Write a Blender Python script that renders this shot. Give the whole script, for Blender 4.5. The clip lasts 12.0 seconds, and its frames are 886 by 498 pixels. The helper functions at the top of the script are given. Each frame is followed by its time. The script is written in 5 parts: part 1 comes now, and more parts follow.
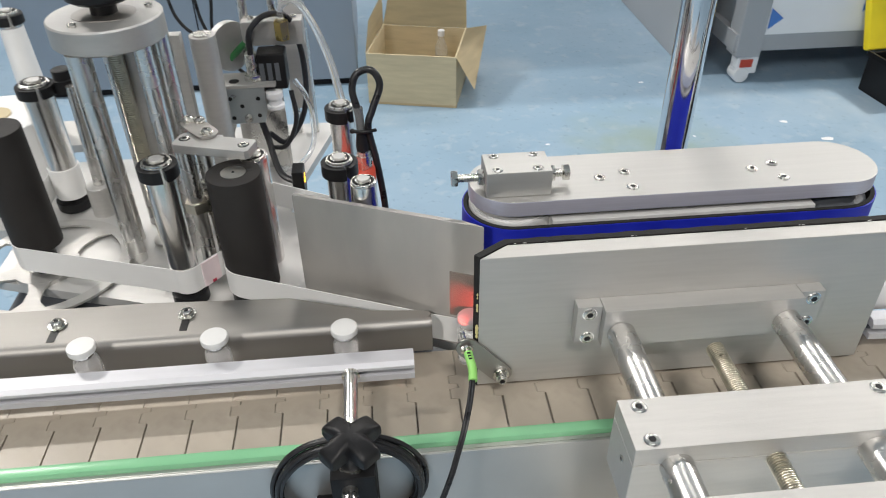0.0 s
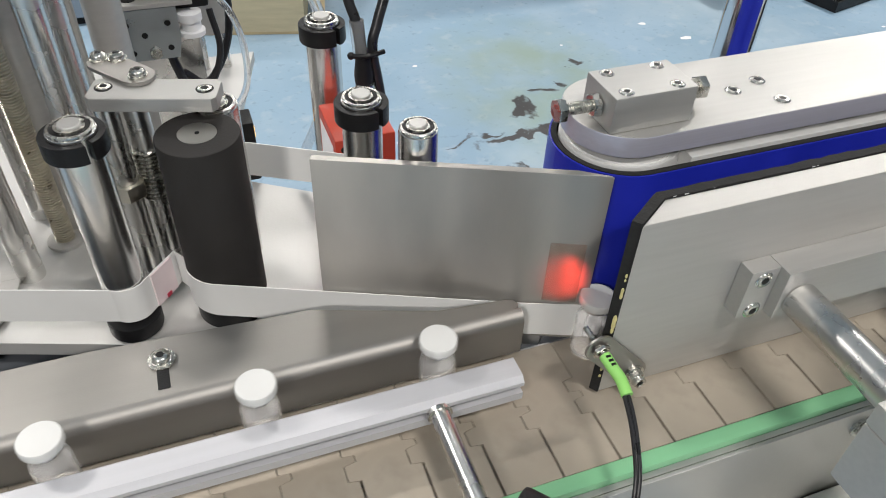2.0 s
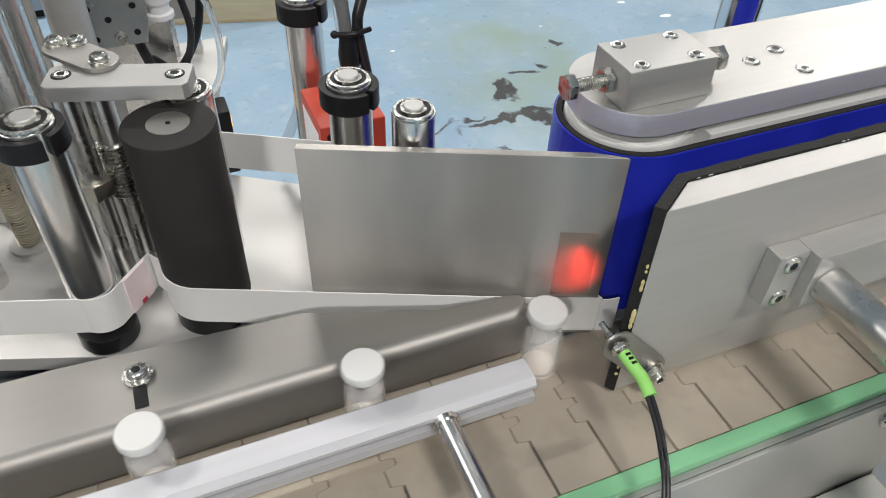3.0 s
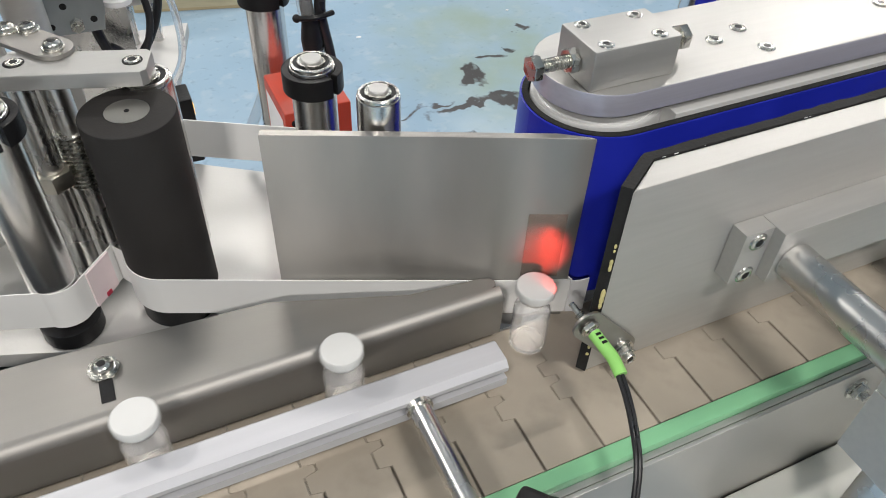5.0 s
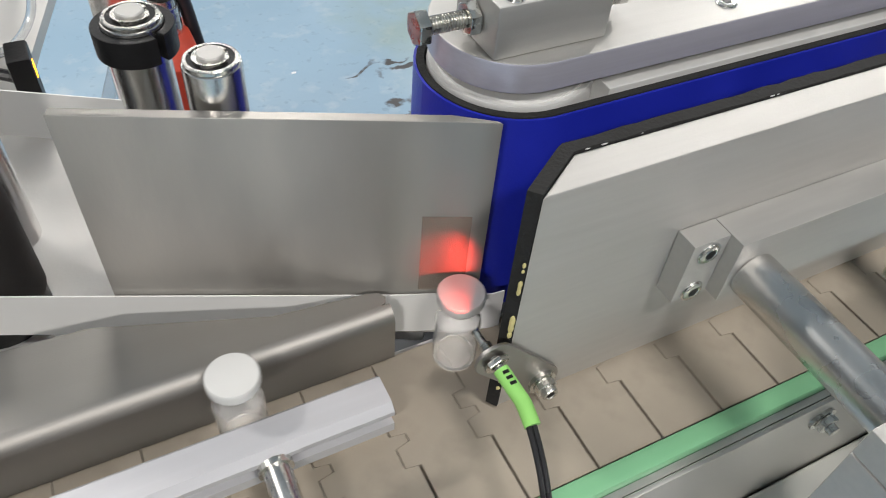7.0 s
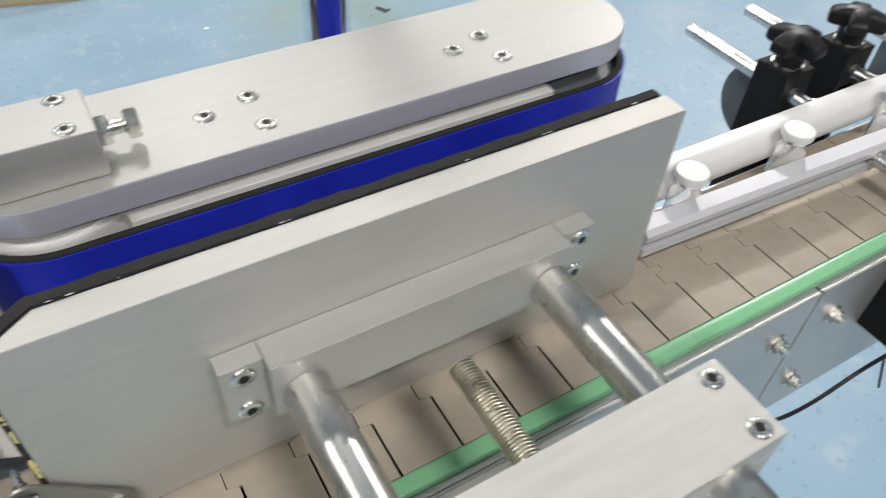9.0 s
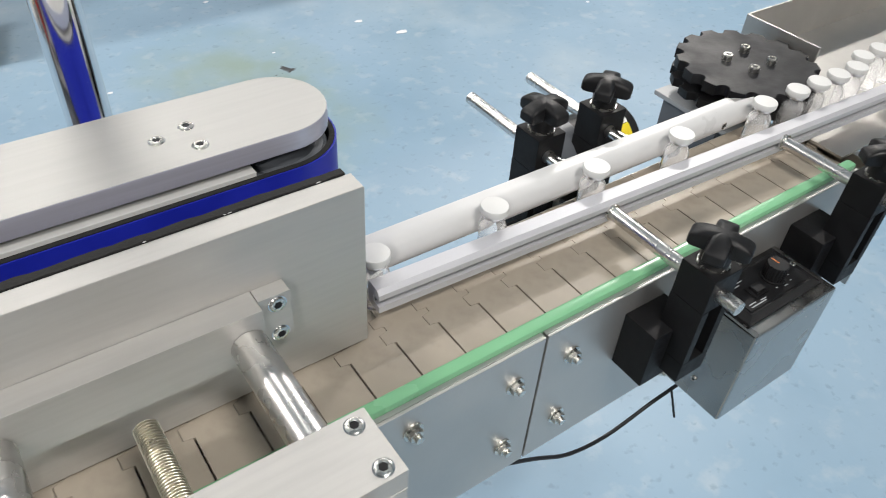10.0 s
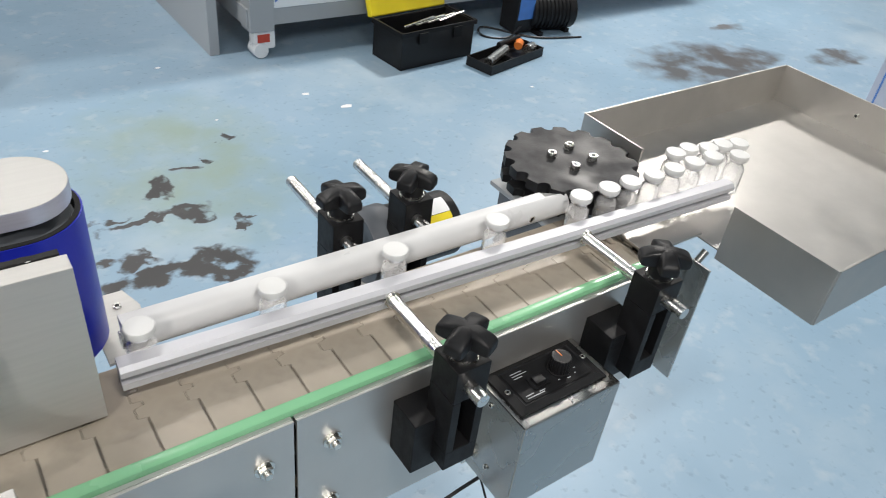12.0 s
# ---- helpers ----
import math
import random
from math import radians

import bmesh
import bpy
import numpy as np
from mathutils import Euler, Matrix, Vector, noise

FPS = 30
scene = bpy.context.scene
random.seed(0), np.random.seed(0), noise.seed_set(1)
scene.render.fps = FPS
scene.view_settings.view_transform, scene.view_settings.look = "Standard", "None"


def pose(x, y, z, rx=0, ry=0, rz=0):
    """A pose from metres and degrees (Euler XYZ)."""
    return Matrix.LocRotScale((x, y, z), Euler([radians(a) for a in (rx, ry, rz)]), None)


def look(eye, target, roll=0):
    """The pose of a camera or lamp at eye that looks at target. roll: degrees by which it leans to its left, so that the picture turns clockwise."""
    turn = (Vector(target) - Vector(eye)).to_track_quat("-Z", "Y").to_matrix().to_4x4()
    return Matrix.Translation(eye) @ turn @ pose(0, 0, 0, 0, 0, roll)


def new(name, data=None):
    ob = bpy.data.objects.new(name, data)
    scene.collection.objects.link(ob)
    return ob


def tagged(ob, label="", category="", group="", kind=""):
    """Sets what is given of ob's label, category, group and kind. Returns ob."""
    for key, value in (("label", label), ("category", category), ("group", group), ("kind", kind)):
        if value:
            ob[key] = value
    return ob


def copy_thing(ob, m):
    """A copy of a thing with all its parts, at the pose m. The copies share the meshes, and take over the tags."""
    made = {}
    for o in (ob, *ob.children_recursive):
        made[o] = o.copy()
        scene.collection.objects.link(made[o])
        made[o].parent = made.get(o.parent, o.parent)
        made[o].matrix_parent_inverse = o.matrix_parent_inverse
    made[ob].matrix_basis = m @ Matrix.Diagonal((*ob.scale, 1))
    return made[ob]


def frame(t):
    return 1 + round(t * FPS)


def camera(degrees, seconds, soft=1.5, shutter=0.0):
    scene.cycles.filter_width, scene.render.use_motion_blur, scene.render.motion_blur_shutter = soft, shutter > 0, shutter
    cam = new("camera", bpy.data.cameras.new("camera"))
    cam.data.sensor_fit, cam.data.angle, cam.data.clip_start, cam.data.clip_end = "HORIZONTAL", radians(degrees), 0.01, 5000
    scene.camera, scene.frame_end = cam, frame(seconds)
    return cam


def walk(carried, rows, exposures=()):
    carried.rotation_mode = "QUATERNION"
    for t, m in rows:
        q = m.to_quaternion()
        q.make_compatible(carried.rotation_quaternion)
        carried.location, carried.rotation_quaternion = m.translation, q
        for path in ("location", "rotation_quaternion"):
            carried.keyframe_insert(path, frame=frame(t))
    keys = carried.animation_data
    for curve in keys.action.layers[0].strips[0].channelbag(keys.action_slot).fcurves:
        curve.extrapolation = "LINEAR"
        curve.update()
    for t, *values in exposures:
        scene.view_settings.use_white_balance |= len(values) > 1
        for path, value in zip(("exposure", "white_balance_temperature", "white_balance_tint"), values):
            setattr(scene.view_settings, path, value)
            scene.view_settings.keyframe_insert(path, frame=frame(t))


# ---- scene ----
cam = camera(61.3, 12.0, soft=0.95, shutter=0.3)
PATH = [
    (0, (-0.0084, -0.0058, 1.3778), (0.0621, 0.7978, 0.7868), -0.78),
    (0.5, (-0.0603, 0.0770, 1.3499), (0.0901, 0.8409, 0.7224), 0.96),
    (1, (-0.1175, 0.1296, 1.3161), (0.0874, 0.8652, 0.6704), 1.82),
    (1.5, (-0.1448, 0.1793, 1.2937), (0.1054, 0.8890, 0.6351), 2.32),
    (2, (-0.1489, 0.2068, 1.2768), (0.1266, 0.9033, 0.6142), 2.50),
    (2.5, (-0.1500, 0.2243, 1.2637), (0.1431, 0.9059, 0.5932), 2.47),
    (3, (-0.1477, 0.2404, 1.2538), (0.1474, 0.9163, 0.5785), 2.04),
    (3.2, (-0.1476, 0.2480, 1.2503), (0.1512, 0.9185, 0.5712), 2.11),
    (5, (-0.1457, 0.2404, 1.2514), (0.1791, 0.8901, 0.5641), 2.74),
    (5.5, (-0.1429, 0.2401, 1.2520), (0.1880, 0.8835, 0.5617), 3.23),
    (6, (-0.1400, 0.2403, 1.2516), (0.1903, 0.8739, 0.5520), 3.73),
    (6.5, (-0.1082, 0.2695, 1.2291), (0.2315, 0.8696, 0.5049), 5.42),
    (6.7, (-0.0876, 0.2904, 1.2102), (0.2564, 0.8862, 0.4845), 5.65),
    (8.3, (-0.0144, 0.3061, 1.2048), (0.3346, 0.8817, 0.4654), 4.37),
    (8.5, (0.0357, 0.2929, 1.2228), (0.3654, 0.8662, 0.4727), 3.17),
    (9, (0.1185, 0.2353, 1.2549), (0.5007, 0.8252, 0.5436), 3.67),
    (9.5, (0.1890, 0.1759, 1.2859), (0.6061, 0.7708, 0.5988), 3.60),
    (10, (0.2283, 0.1336, 1.3047), (0.6816, 0.7275, 0.6400), 4.00),
    (10.5, (0.2286, 0.1143, 1.3161), (0.7242, 0.7019, 0.6765), 4.94),
    (11, (0.2996, 0.0840, 1.3405), (0.8323, 0.6645, 0.7246), 6.26),
    (11.5, (0.3553, 0.0505, 1.3412), (0.8969, 0.6421, 0.7440), 7.07),
    (12, (0.3651, 0.0338, 1.3388), (0.8702, 0.6632, 0.7482), 7.43),
]

rows = [(t, look(eye, target, roll)) for t, eye, target, roll in PATH]
walk(cam, rows, exposures=[(0.0, -0.08), (12.0, -0.08)])

# ---------------------------------------------------------------- world and light
world = bpy.data.worlds.new("hall_air")
scene.world = world
world.use_nodes = True
world.node_tree.nodes["Background"].inputs[0].default_value = (0.75, 0.83, 0.95, 1)
world.node_tree.nodes["Background"].inputs[1].default_value = 0.15


def ceiling_lamp(x, y, power, length=1.3, width=0.22):
    data = bpy.data.lights.new("tube_light", "AREA")
    data.shape, data.size, data.size_y, data.energy = "RECTANGLE", length, width, power
    data.color = (1.0, 0.955, 0.905)
    lamp = new("tube_light", data)
    lamp.matrix_world = pose(x, y, 3.72)
    return lamp


for lx, ly, power in ((-2.4, 3.0, 122), (0.5, 3.0, 42), (4.3, 3.2, 178), (-2.4, -2.3, 145), (0.5, -1.1, 68), (3.8, -2.0, 28),
                      (-1.5, 6.0, 55), (1.2, 6.0, 38), (4.0, 6.0, 120)):
    ceiling_lamp(lx, ly, power, *((2.2, 0.7) if ly > 4 else (0.7, 0.18)))


# ---------------------------------------------------------------- materials
def nodes_of(name):
    m = bpy.data.materials.new(name)
    m.use_nodes = True
    nt = m.node_tree
    return m, nt, nt.nodes["Principled BSDF"]


def surface(name, colour, rough=0.5, metal=0.0, vary=0.08, scale=30.0, bump=0.0, bump_scale=400.0, stretch=(1, 1, 1),
            rough_vary=0.1, dirt=None, dirt_amount=0.0, dirt_scale=6.0, per_object=0.0, alpha=1.0, transmission=0.0, ior=1.45, spec=0.5, brushed=0.0, across=(0, 0, 1)):
    """A surface with broad stains and fine grain, both in metres of the thing. brushed: how far its gloss spreads across the brush lines."""
    m, nt, b = nodes_of(name)
    link, make = nt.links.new, nt.nodes.new
    co = make("ShaderNodeTexCoord")
    mp = make("ShaderNodeMapping")
    mp.inputs["Scale"].default_value = stretch
    link(co.outputs["Object"], mp.inputs[0])
    n1 = make("ShaderNodeTexNoise")
    n1.inputs["Scale"].default_value, n1.inputs["Detail"].default_value = scale, 5
    link(mp.outputs[0], n1.inputs["Vector"])
    r1 = make("ShaderNodeMapRange")
    r1.inputs[1].default_value, r1.inputs[2].default_value = 0.3, 0.7
    r1.inputs[3].default_value, r1.inputs[4].default_value = 1 - vary, 1 + vary
    link(n1.outputs["Fac"], r1.inputs[0])
    hsv = make("ShaderNodeHueSaturation")
    hsv.inputs["Color"].default_value = (*colour, 1)
    value = r1.outputs[0]
    if per_object:
        oi = make("ShaderNodeObjectInfo")
        ro = make("ShaderNodeMapRange")
        ro.inputs[3].default_value, ro.inputs[4].default_value = 1 - per_object, 1 + per_object
        link(oi.outputs["Random"], ro.inputs[0])
        mul = make("ShaderNodeMath")
        mul.operation = "MULTIPLY"
        link(value, mul.inputs[0]), link(ro.outputs[0], mul.inputs[1])
        value = mul.outputs[0]
    link(value, hsv.inputs["Value"])
    colour_out = hsv.outputs[0]
    if dirt:
        n2 = make("ShaderNodeTexNoise")
        n2.inputs["Scale"].default_value, n2.inputs["Detail"].default_value = dirt_scale, 8
        link(co.outputs["Object"], n2.inputs["Vector"])
        r2 = make("ShaderNodeMapRange")
        r2.inputs[1].default_value, r2.inputs[2].default_value, r2.inputs[4].default_value = 0.52, 0.72, dirt_amount
        link(n2.outputs["Fac"], r2.inputs[0])
        mix = make("ShaderNodeMix")
        mix.data_type = "RGBA"
        link(r2.outputs[0], mix.inputs["Factor"]), link(colour_out, mix.inputs["A"])
        mix.inputs["B"].default_value = (*dirt, 1)
        colour_out = mix.outputs["Result"]
    link(colour_out, b.inputs["Base Color"])
    rr = make("ShaderNodeMapRange")
    rr.inputs[1].default_value, rr.inputs[2].default_value = 0.3, 0.7
    rr.inputs[3].default_value, rr.inputs[4].default_value = max(rough - rough_vary, 0.02), min(rough + rough_vary, 1)
    link(n1.outputs["Fac"], rr.inputs[0]), link(rr.outputs[0], b.inputs["Roughness"])
    b.inputs["Metallic"].default_value, b.inputs["Alpha"].default_value = metal, alpha
    b.inputs["Transmission Weight"].default_value, b.inputs["IOR"].default_value = transmission, ior
    b.inputs["Specular IOR Level"].default_value = spec
    if brushed:
        tangent = make("ShaderNodeCombineXYZ")
        for k in range(3):
            tangent.inputs[k].default_value = across[k]
        b.inputs["Anisotropic"].default_value = brushed
        link(tangent.outputs[0], b.inputs["Tangent"])
    if bump:
        n3 = make("ShaderNodeTexNoise")
        n3.inputs["Scale"].default_value, n3.inputs["Detail"].default_value = bump_scale, 4
        link(mp.outputs[0], n3.inputs["Vector"])
        bp = make("ShaderNodeBump")
        bp.inputs["Strength"].default_value, bp.inputs["Distance"].default_value = bump, 0.001
        link(n3.outputs["Fac"], bp.inputs["Height"]), link(bp.outputs[0], b.inputs["Normal"])
    return m


ALU = surface("anodised_aluminium", (0.54, 0.53, 0.51), 0.5, 0.65, 0.05, 45, 0.22, 700, (0.5, 6, 6), 0.07)
ALU_BRIGHT = surface("polished_aluminium", (0.50, 0.495, 0.48), 0.52, 0.8, 0.05, 40, 0.12, 500, (0.3, 6, 6), 0.06)
# polished edge whose colour holds the blue belt's reflection
ALU_EDGE_SHEEN = surface("polished_edge_belt_sheen", (0.60, 0.60, 0.70), 0.36, 0.5, 0.05, 60, 0.12, 300, (0.15, 4, 8), 0.08)
ALU_SATIN = surface("satin_turned_aluminium", (0.74, 0.74, 0.73), 0.4, 0.25, 0.03, 40, 0.05, 500)
TURNED = surface("turned_end", (0.62, 0.60, 0.56), 0.34, 1.0, 0.05, 60, 0.1, 500, (1, 1, 1), 0.06, brushed=0.85, across=(0.6, 0.8, 0))
RAIL = surface("rail_aluminium", (0.57, 0.57, 0.60), 0.5, 0.3, 0.04, 30, 0.05, 500, (0.2, 5, 5), 0.06)
TUBE_WHITE = surface("white_plastic", (0.63, 0.63, 0.63), 0.35, 0.0, 0.03, 30, 0.02, 300)
STEEL = surface("stainless_steel", (0.40, 0.385, 0.365), 0.47, 1.0, 0.06, 9, 0.05, 500, (0.25, 4, 4), 0.05)
STEEL_TRAY = surface("tray_steel", (0.54, 0.525, 0.50), 0.50, 1.0, 0.06, 30, 0.08, 260, (1, 1, 1), 0.05)
STEEL_GUIDE = surface("satin_steel", (0.37, 0.355, 0.335), 0.56, 1.0, 0.07, 12, 0.08, 500, (0.4, 4, 4), 0.05)
STEEL_CASE = surface("polished_case_steel", (0.42, 0.415, 0.40), 0.27, 1.0, 0.06, 16, 0.05, 260, (1, 1, 1), 0.08)
PANEL = surface("satin_panel_steel", (0.56, 0.55, 0.53), 0.42, 0.8, 0.06, 14, 0.08, 260, (1, 1, 1), 0.06)
CREAM = surface("cream_paint", (0.86, 0.86, 0.80), 0.5, 0.0, 0.04, 6)
STEEL_DULL = surface("brushed_steel", (0.42, 0.405, 0.38), 0.43, 1.0, 0.11, 22, 0.06, 420, (1, 1, 0.35), 0.06, brushed=0.85)
CHROME = surface("chrome", (0.78, 0.78, 0.79), 0.1, 1.0, 0.03, 40, 0.0, 400, (1, 1, 1), 0.04)
GROUND_STEEL = surface("ground_steel_rod", (0.68, 0.67, 0.65), 0.27, 1.0, 0.04, 40, 0.0, 600, (1, 1, 1), 0.03)
ROLLER = surface("polished_roller", (0.72, 0.715, 0.70), 0.24, 1.0, 0.03, 30, 0.0, 600, (1, 1, 1), 0.03)
BASE_ALU = surface("bright_base_aluminium", (0.58, 0.575, 0.56), 0.46, 0.5, 0.05, 20, 0.10, 500, (1, 1, 1), 0.08)
ZINC = surface("zinc_screw", (0.68, 0.67, 0.63), 0.25, 1.0, 0.1, 200, 0.0, 400)
BRASS_NICKEL = surface("nickel_thread", (0.70, 0.665, 0.58), 0.36, 1.0, 0.1, 100)
BLACK = surface("black_plastic", (0.011, 0.011, 0.012), 0.40, 0.0, 0.15, 60, 0.15, 900, spec=0.3)
BLACK_MATT = surface("black_powder_coat", (0.008, 0.008, 0.009), 0.5, 0.0, 0.15, 80, 0.2, 1200, spec=0.25)
WORN_BLACK = surface("worn_black_nylon", (0.012, 0.012, 0.014), 0.46, 0.0, 0.2, 30, 0.10, 400, (1, 1, 1), 0.14, (0.05, 0.05, 0.055), 0.5, 26, spec=0.25)
RUBBER = surface("black_rubber", (0.028, 0.026, 0.025), 0.62, 0.0, 0.15, 40, 0.12, 700, spec=0.3)
FOAM = surface("black_sponge", (0.018, 0.018, 0.018), 0.95, 0.0, 0.3, 120, 0.6, 500)
GLUE = surface("yellow_glue", (0.62, 0.55, 0.25), 0.5, 0.0, 0.2, 100)
BLUE_BELT = surface("blue_belt", (0.014, 0.024, 0.40), 0.4, 0.0, 0.1, 30, 0.12, 900)
CHAIN = surface("beige_acetal", (0.365, 0.32, 0.262), 0.42, 0.0, 0.07, 25, 0.05, 500, (1, 1, 1), 0.08, (0.17, 0.145, 0.115), 0.35, 34, 0.07)
GREEN = surface("green_wear_strip", (0.22, 0.50, 0.28), 0.24, 0.0, 0.1, 12, 0.04, 300, (0.5, 1, 1), 0.08)
CAP = surface("white_cap", (0.68, 0.68, 0.67), 0.4, 0.0, 0.02, 60)
CAP_METAL = surface("crimp_aluminium", (0.85, 0.85, 0.86), 0.3, 1.0, 0.03, 100)
PAPER = surface("glassine_liner", (0.80, 0.80, 0.79), 0.35, 0.0, 0.03, 20, 0.04, 60, (1, 1, 1), 0.06)
LABEL = surface("white_label", (0.82, 0.82, 0.83), 0.45, 0.0, 0.03, 40)
RED_MARK = surface("red_print", (0.4, 0.03, 0.06), 0.5)
PINK_MARK = surface("pink_print", (0.80, 0.68, 0.70), 0.5)
LIME = surface("lime_sleeve", (0.30, 0.66, 0.17), 0.45)
CABLE = surface("black_cable", (0.018, 0.018, 0.02), 0.35, 0.0, 0.1, 60)
RED = surface("red_housing", (0.48, 0.055, 0.03), 0.42, 0.0, 0.08, 60)
YELLOW = surface("yellow_plastic", (0.82, 0.66, 0.02), 0.45, 0.0, 0.06, 10)
CARD = surface("cardboard", (0.56, 0.475, 0.31), 0.8, 0.0, 0.1, 8, 0.15, 200, (1, 1, 6))
CARD_IN = surface("cardboard_inside", (0.50, 0.39, 0.23), 0.85, 0.0, 0.1, 8)
GREY_PAINT = surface("grey_machine_paint", (0.36, 0.38, 0.40), 0.45, 0.0, 0.06, 3, 0.05, 200)
DARK_GREY = surface("dark_grey_paint", (0.11, 0.12, 0.135), 0.4, 0.0, 0.08, 20)
BLUE_GREY = surface("blue_grey_paint", (0.26, 0.31, 0.37), 0.5, 0.0, 0.06, 3)
WHITE_PAINT = surface("white_film", (0.8, 0.82, 0.84), 0.35, 0.0, 0.06, 3)
BLUE_PRINT = surface("blue_print", (0.07, 0.20, 0.55), 0.5)
WALL = surface("wall_paint", (0.42, 0.415, 0.41), 0.8, 0.0, 0.05, 0.7)
CEILING = surface("ceiling_paint", (0.56, 0.55, 0.535), 0.9, 0.0, 0.05, 0.7)
ORANGE = surface("orange_grip", (0.7, 0.2, 0.04), 0.5)
GLASS = surface("vial_glass", (0.99, 0.99, 0.99), 0.03, 0.0, 0.0, 30, 0.0, 400, (1, 1, 1), 0.01, transmission=0.88, ior=1.5)
TUBE_CLEAR = surface("clear_hose", (0.9, 0.92, 0.93), 0.12, 0.0, 0.0, 30, transmission=0.85, ior=1.25)


def glow(name, colour, strength):
    m, nt, b = nodes_of(name)
    b.inputs["Base Color"].default_value = (*colour, 1)
    b.inputs["Emission Color"].default_value = (*colour, 1)
    b.inputs["Emission Strength"].default_value = strength
    return m


AMBER_LED = glow("amber_led", (1.0, 0.45, 0.02), 4.0)


def floor_material():
    """Blue epoxy: broad worn patches, fine scuffs, oil stains at their places, and pale bald spots."""
    m, nt, b = nodes_of("blue_epoxy_floor")
    link, make = nt.links.new, nt.nodes.new
    co = make("ShaderNodeTexCoord")

    def noise_range(scale, lo, hi, a, z, detail=6):
        n = make("ShaderNodeTexNoise")
        n.inputs["Scale"].default_value, n.inputs["Detail"].default_value = scale, detail
        link(co.outputs["Object"], n.inputs["Vector"])
        r = make("ShaderNodeMapRange")
        for k, v in enumerate((lo, hi, a, z), 1):
            r.inputs[k].default_value = v
        link(n.outputs["Fac"], r.inputs[0])
        return r.outputs[0]

    def blend(a, colour, fac):
        mix = make("ShaderNodeMix")
        mix.data_type = "RGBA"
        link(fac, mix.inputs["Factor"])
        if a is None:
            mix.inputs["A"].default_value = (0.25, 0.372, 0.485, 1)
        else:
            link(a, mix.inputs["A"])
        mix.inputs["B"].default_value = (*colour, 1)
        return mix.outputs["Result"]

    def times(a, c):
        k = make("ShaderNodeMath")
        k.operation = "MULTIPLY"
        link(a, k.inputs[0]), link(c, k.inputs[1])
        return k.outputs[0]

    wn = make("ShaderNodeTexNoise")
    wn.inputs["Scale"].default_value, wn.inputs["Detail"].default_value = 8.0, 9
    link(co.outputs["Object"], wn.inputs["Vector"])
    off = make("ShaderNodeVectorMath")
    off.operation = "MULTIPLY_ADD"
    off.inputs[1].default_value, off.inputs[2].default_value = (0.26, 0.26, 0), (-0.13, -0.13, 0)
    link(wn.outputs["Color"], off.inputs[0])
    warp = make("ShaderNodeVectorMath")
    warp.operation = "ADD"
    link(co.outputs["Object"], warp.inputs[0]), link(off.outputs[0], warp.inputs[1])

    def blob(x, y, rx, ry, edge):
        """One spot of the floor, ragged by noise."""
        mp = make("ShaderNodeMapping")
        mp.inputs["Location"].default_value = (-x / rx, -y / ry, 0)
        mp.inputs["Scale"].default_value = (1 / rx, 1 / ry, 0)
        link(warp.outputs[0], mp.inputs[0])
        ln = make("ShaderNodeVectorMath")
        ln.operation = "LENGTH"
        link(mp.outputs[0], ln.inputs[0])
        r = make("ShaderNodeMapRange")
        r.inputs[1].default_value, r.inputs[2].default_value = 1.0, edge
        r.inputs[3].default_value, r.inputs[4].default_value = 0.0, 1.0
        link(ln.outputs["Value"], r.inputs[0])
        return r.outputs[0]

    c = blend(None, (0.325, 0.43, 0.53), noise_range(0.9, 0.4, 0.7, 0, 0.8))
    c = blend(c, (0.185, 0.295, 0.40), noise_range(2.3, 0.5, 0.75, 0, 0.55))
    c = blend(c, (0.43, 0.50, 0.55), noise_range(14, 0.56, 0.72, 0, 0.5))
    c = blend(c, (0.17, 0.25, 0.33), noise_range(38, 0.60, 0.70, 0, 0.5))
    c = blend(c, (0.45, 0.53, 0.58), noise_range(1.7, 0.55, 0.72, 0, 0.6, 9))
    c = blend(c, (0.26, 0.34, 0.30), times(noise_range(5.0, 0.35, 0.6, 0.25, 0.95), blob(1.0, 2.25, 0.42, 0.6, 0.35)))
    for x, y, rx, ry, tone in ((0.875, 2.11, 0.075, 0.055, 0.05), (0.915, 1.965, 0.075, 0.045, 0.05), (0.79, 1.97, 0.14, 0.026, 0.06), (0.66, 2.02, 0.09, 0.014, 0.06),
                               (0.72, 1.70, 0.18, 0.062, 0.045), (0.90, 1.685, 0.11, 0.08, 0.045), (0.70, 1.81, 0.06, 0.05, 0.06), (1.063, 2.248, 0.03, 0.03, 0.05), (1.17, 2.34, 0.022, 0.024, 0.06),
                               (0.985, 2.20, 0.04, 0.02, 0.06), (1.03, 1.86, 0.05, 0.012, 0.07), (3.58, 2.17, 0.46, 0.30, 0.085), (3.86, 2.12, 0.30, 0.17, 0.09), (4.45, 1.96, 0.26, 0.12, 0.10), (4.2, 2.5, 0.14, 0.05, 0.14)):
        ragged = times(noise_range(16.0, 0.36, 0.47, 0.0, 1.0, 10) if x < 3 else noise_range(7.0, 0.34, 0.56, 0.15, 0.95, 12), blob(x, y, rx, ry, 0.82 if x < 3 else 0.6))
        c = blend(c, (tone, tone * 0.98, tone), ragged)
    link(c, b.inputs["Base Color"])
    link(noise_range(3.0, 0.3, 0.7, 0.30, 0.52), b.inputs["Roughness"])
    n = make("ShaderNodeTexNoise")
    n.inputs["Scale"].default_value, n.inputs["Detail"].default_value = 60, 4
    link(co.outputs["Object"], n.inputs["Vector"])
    bp = make("ShaderNodeBump")
    bp.inputs["Strength"].default_value, bp.inputs["Distance"].default_value = 0.08, 0.002
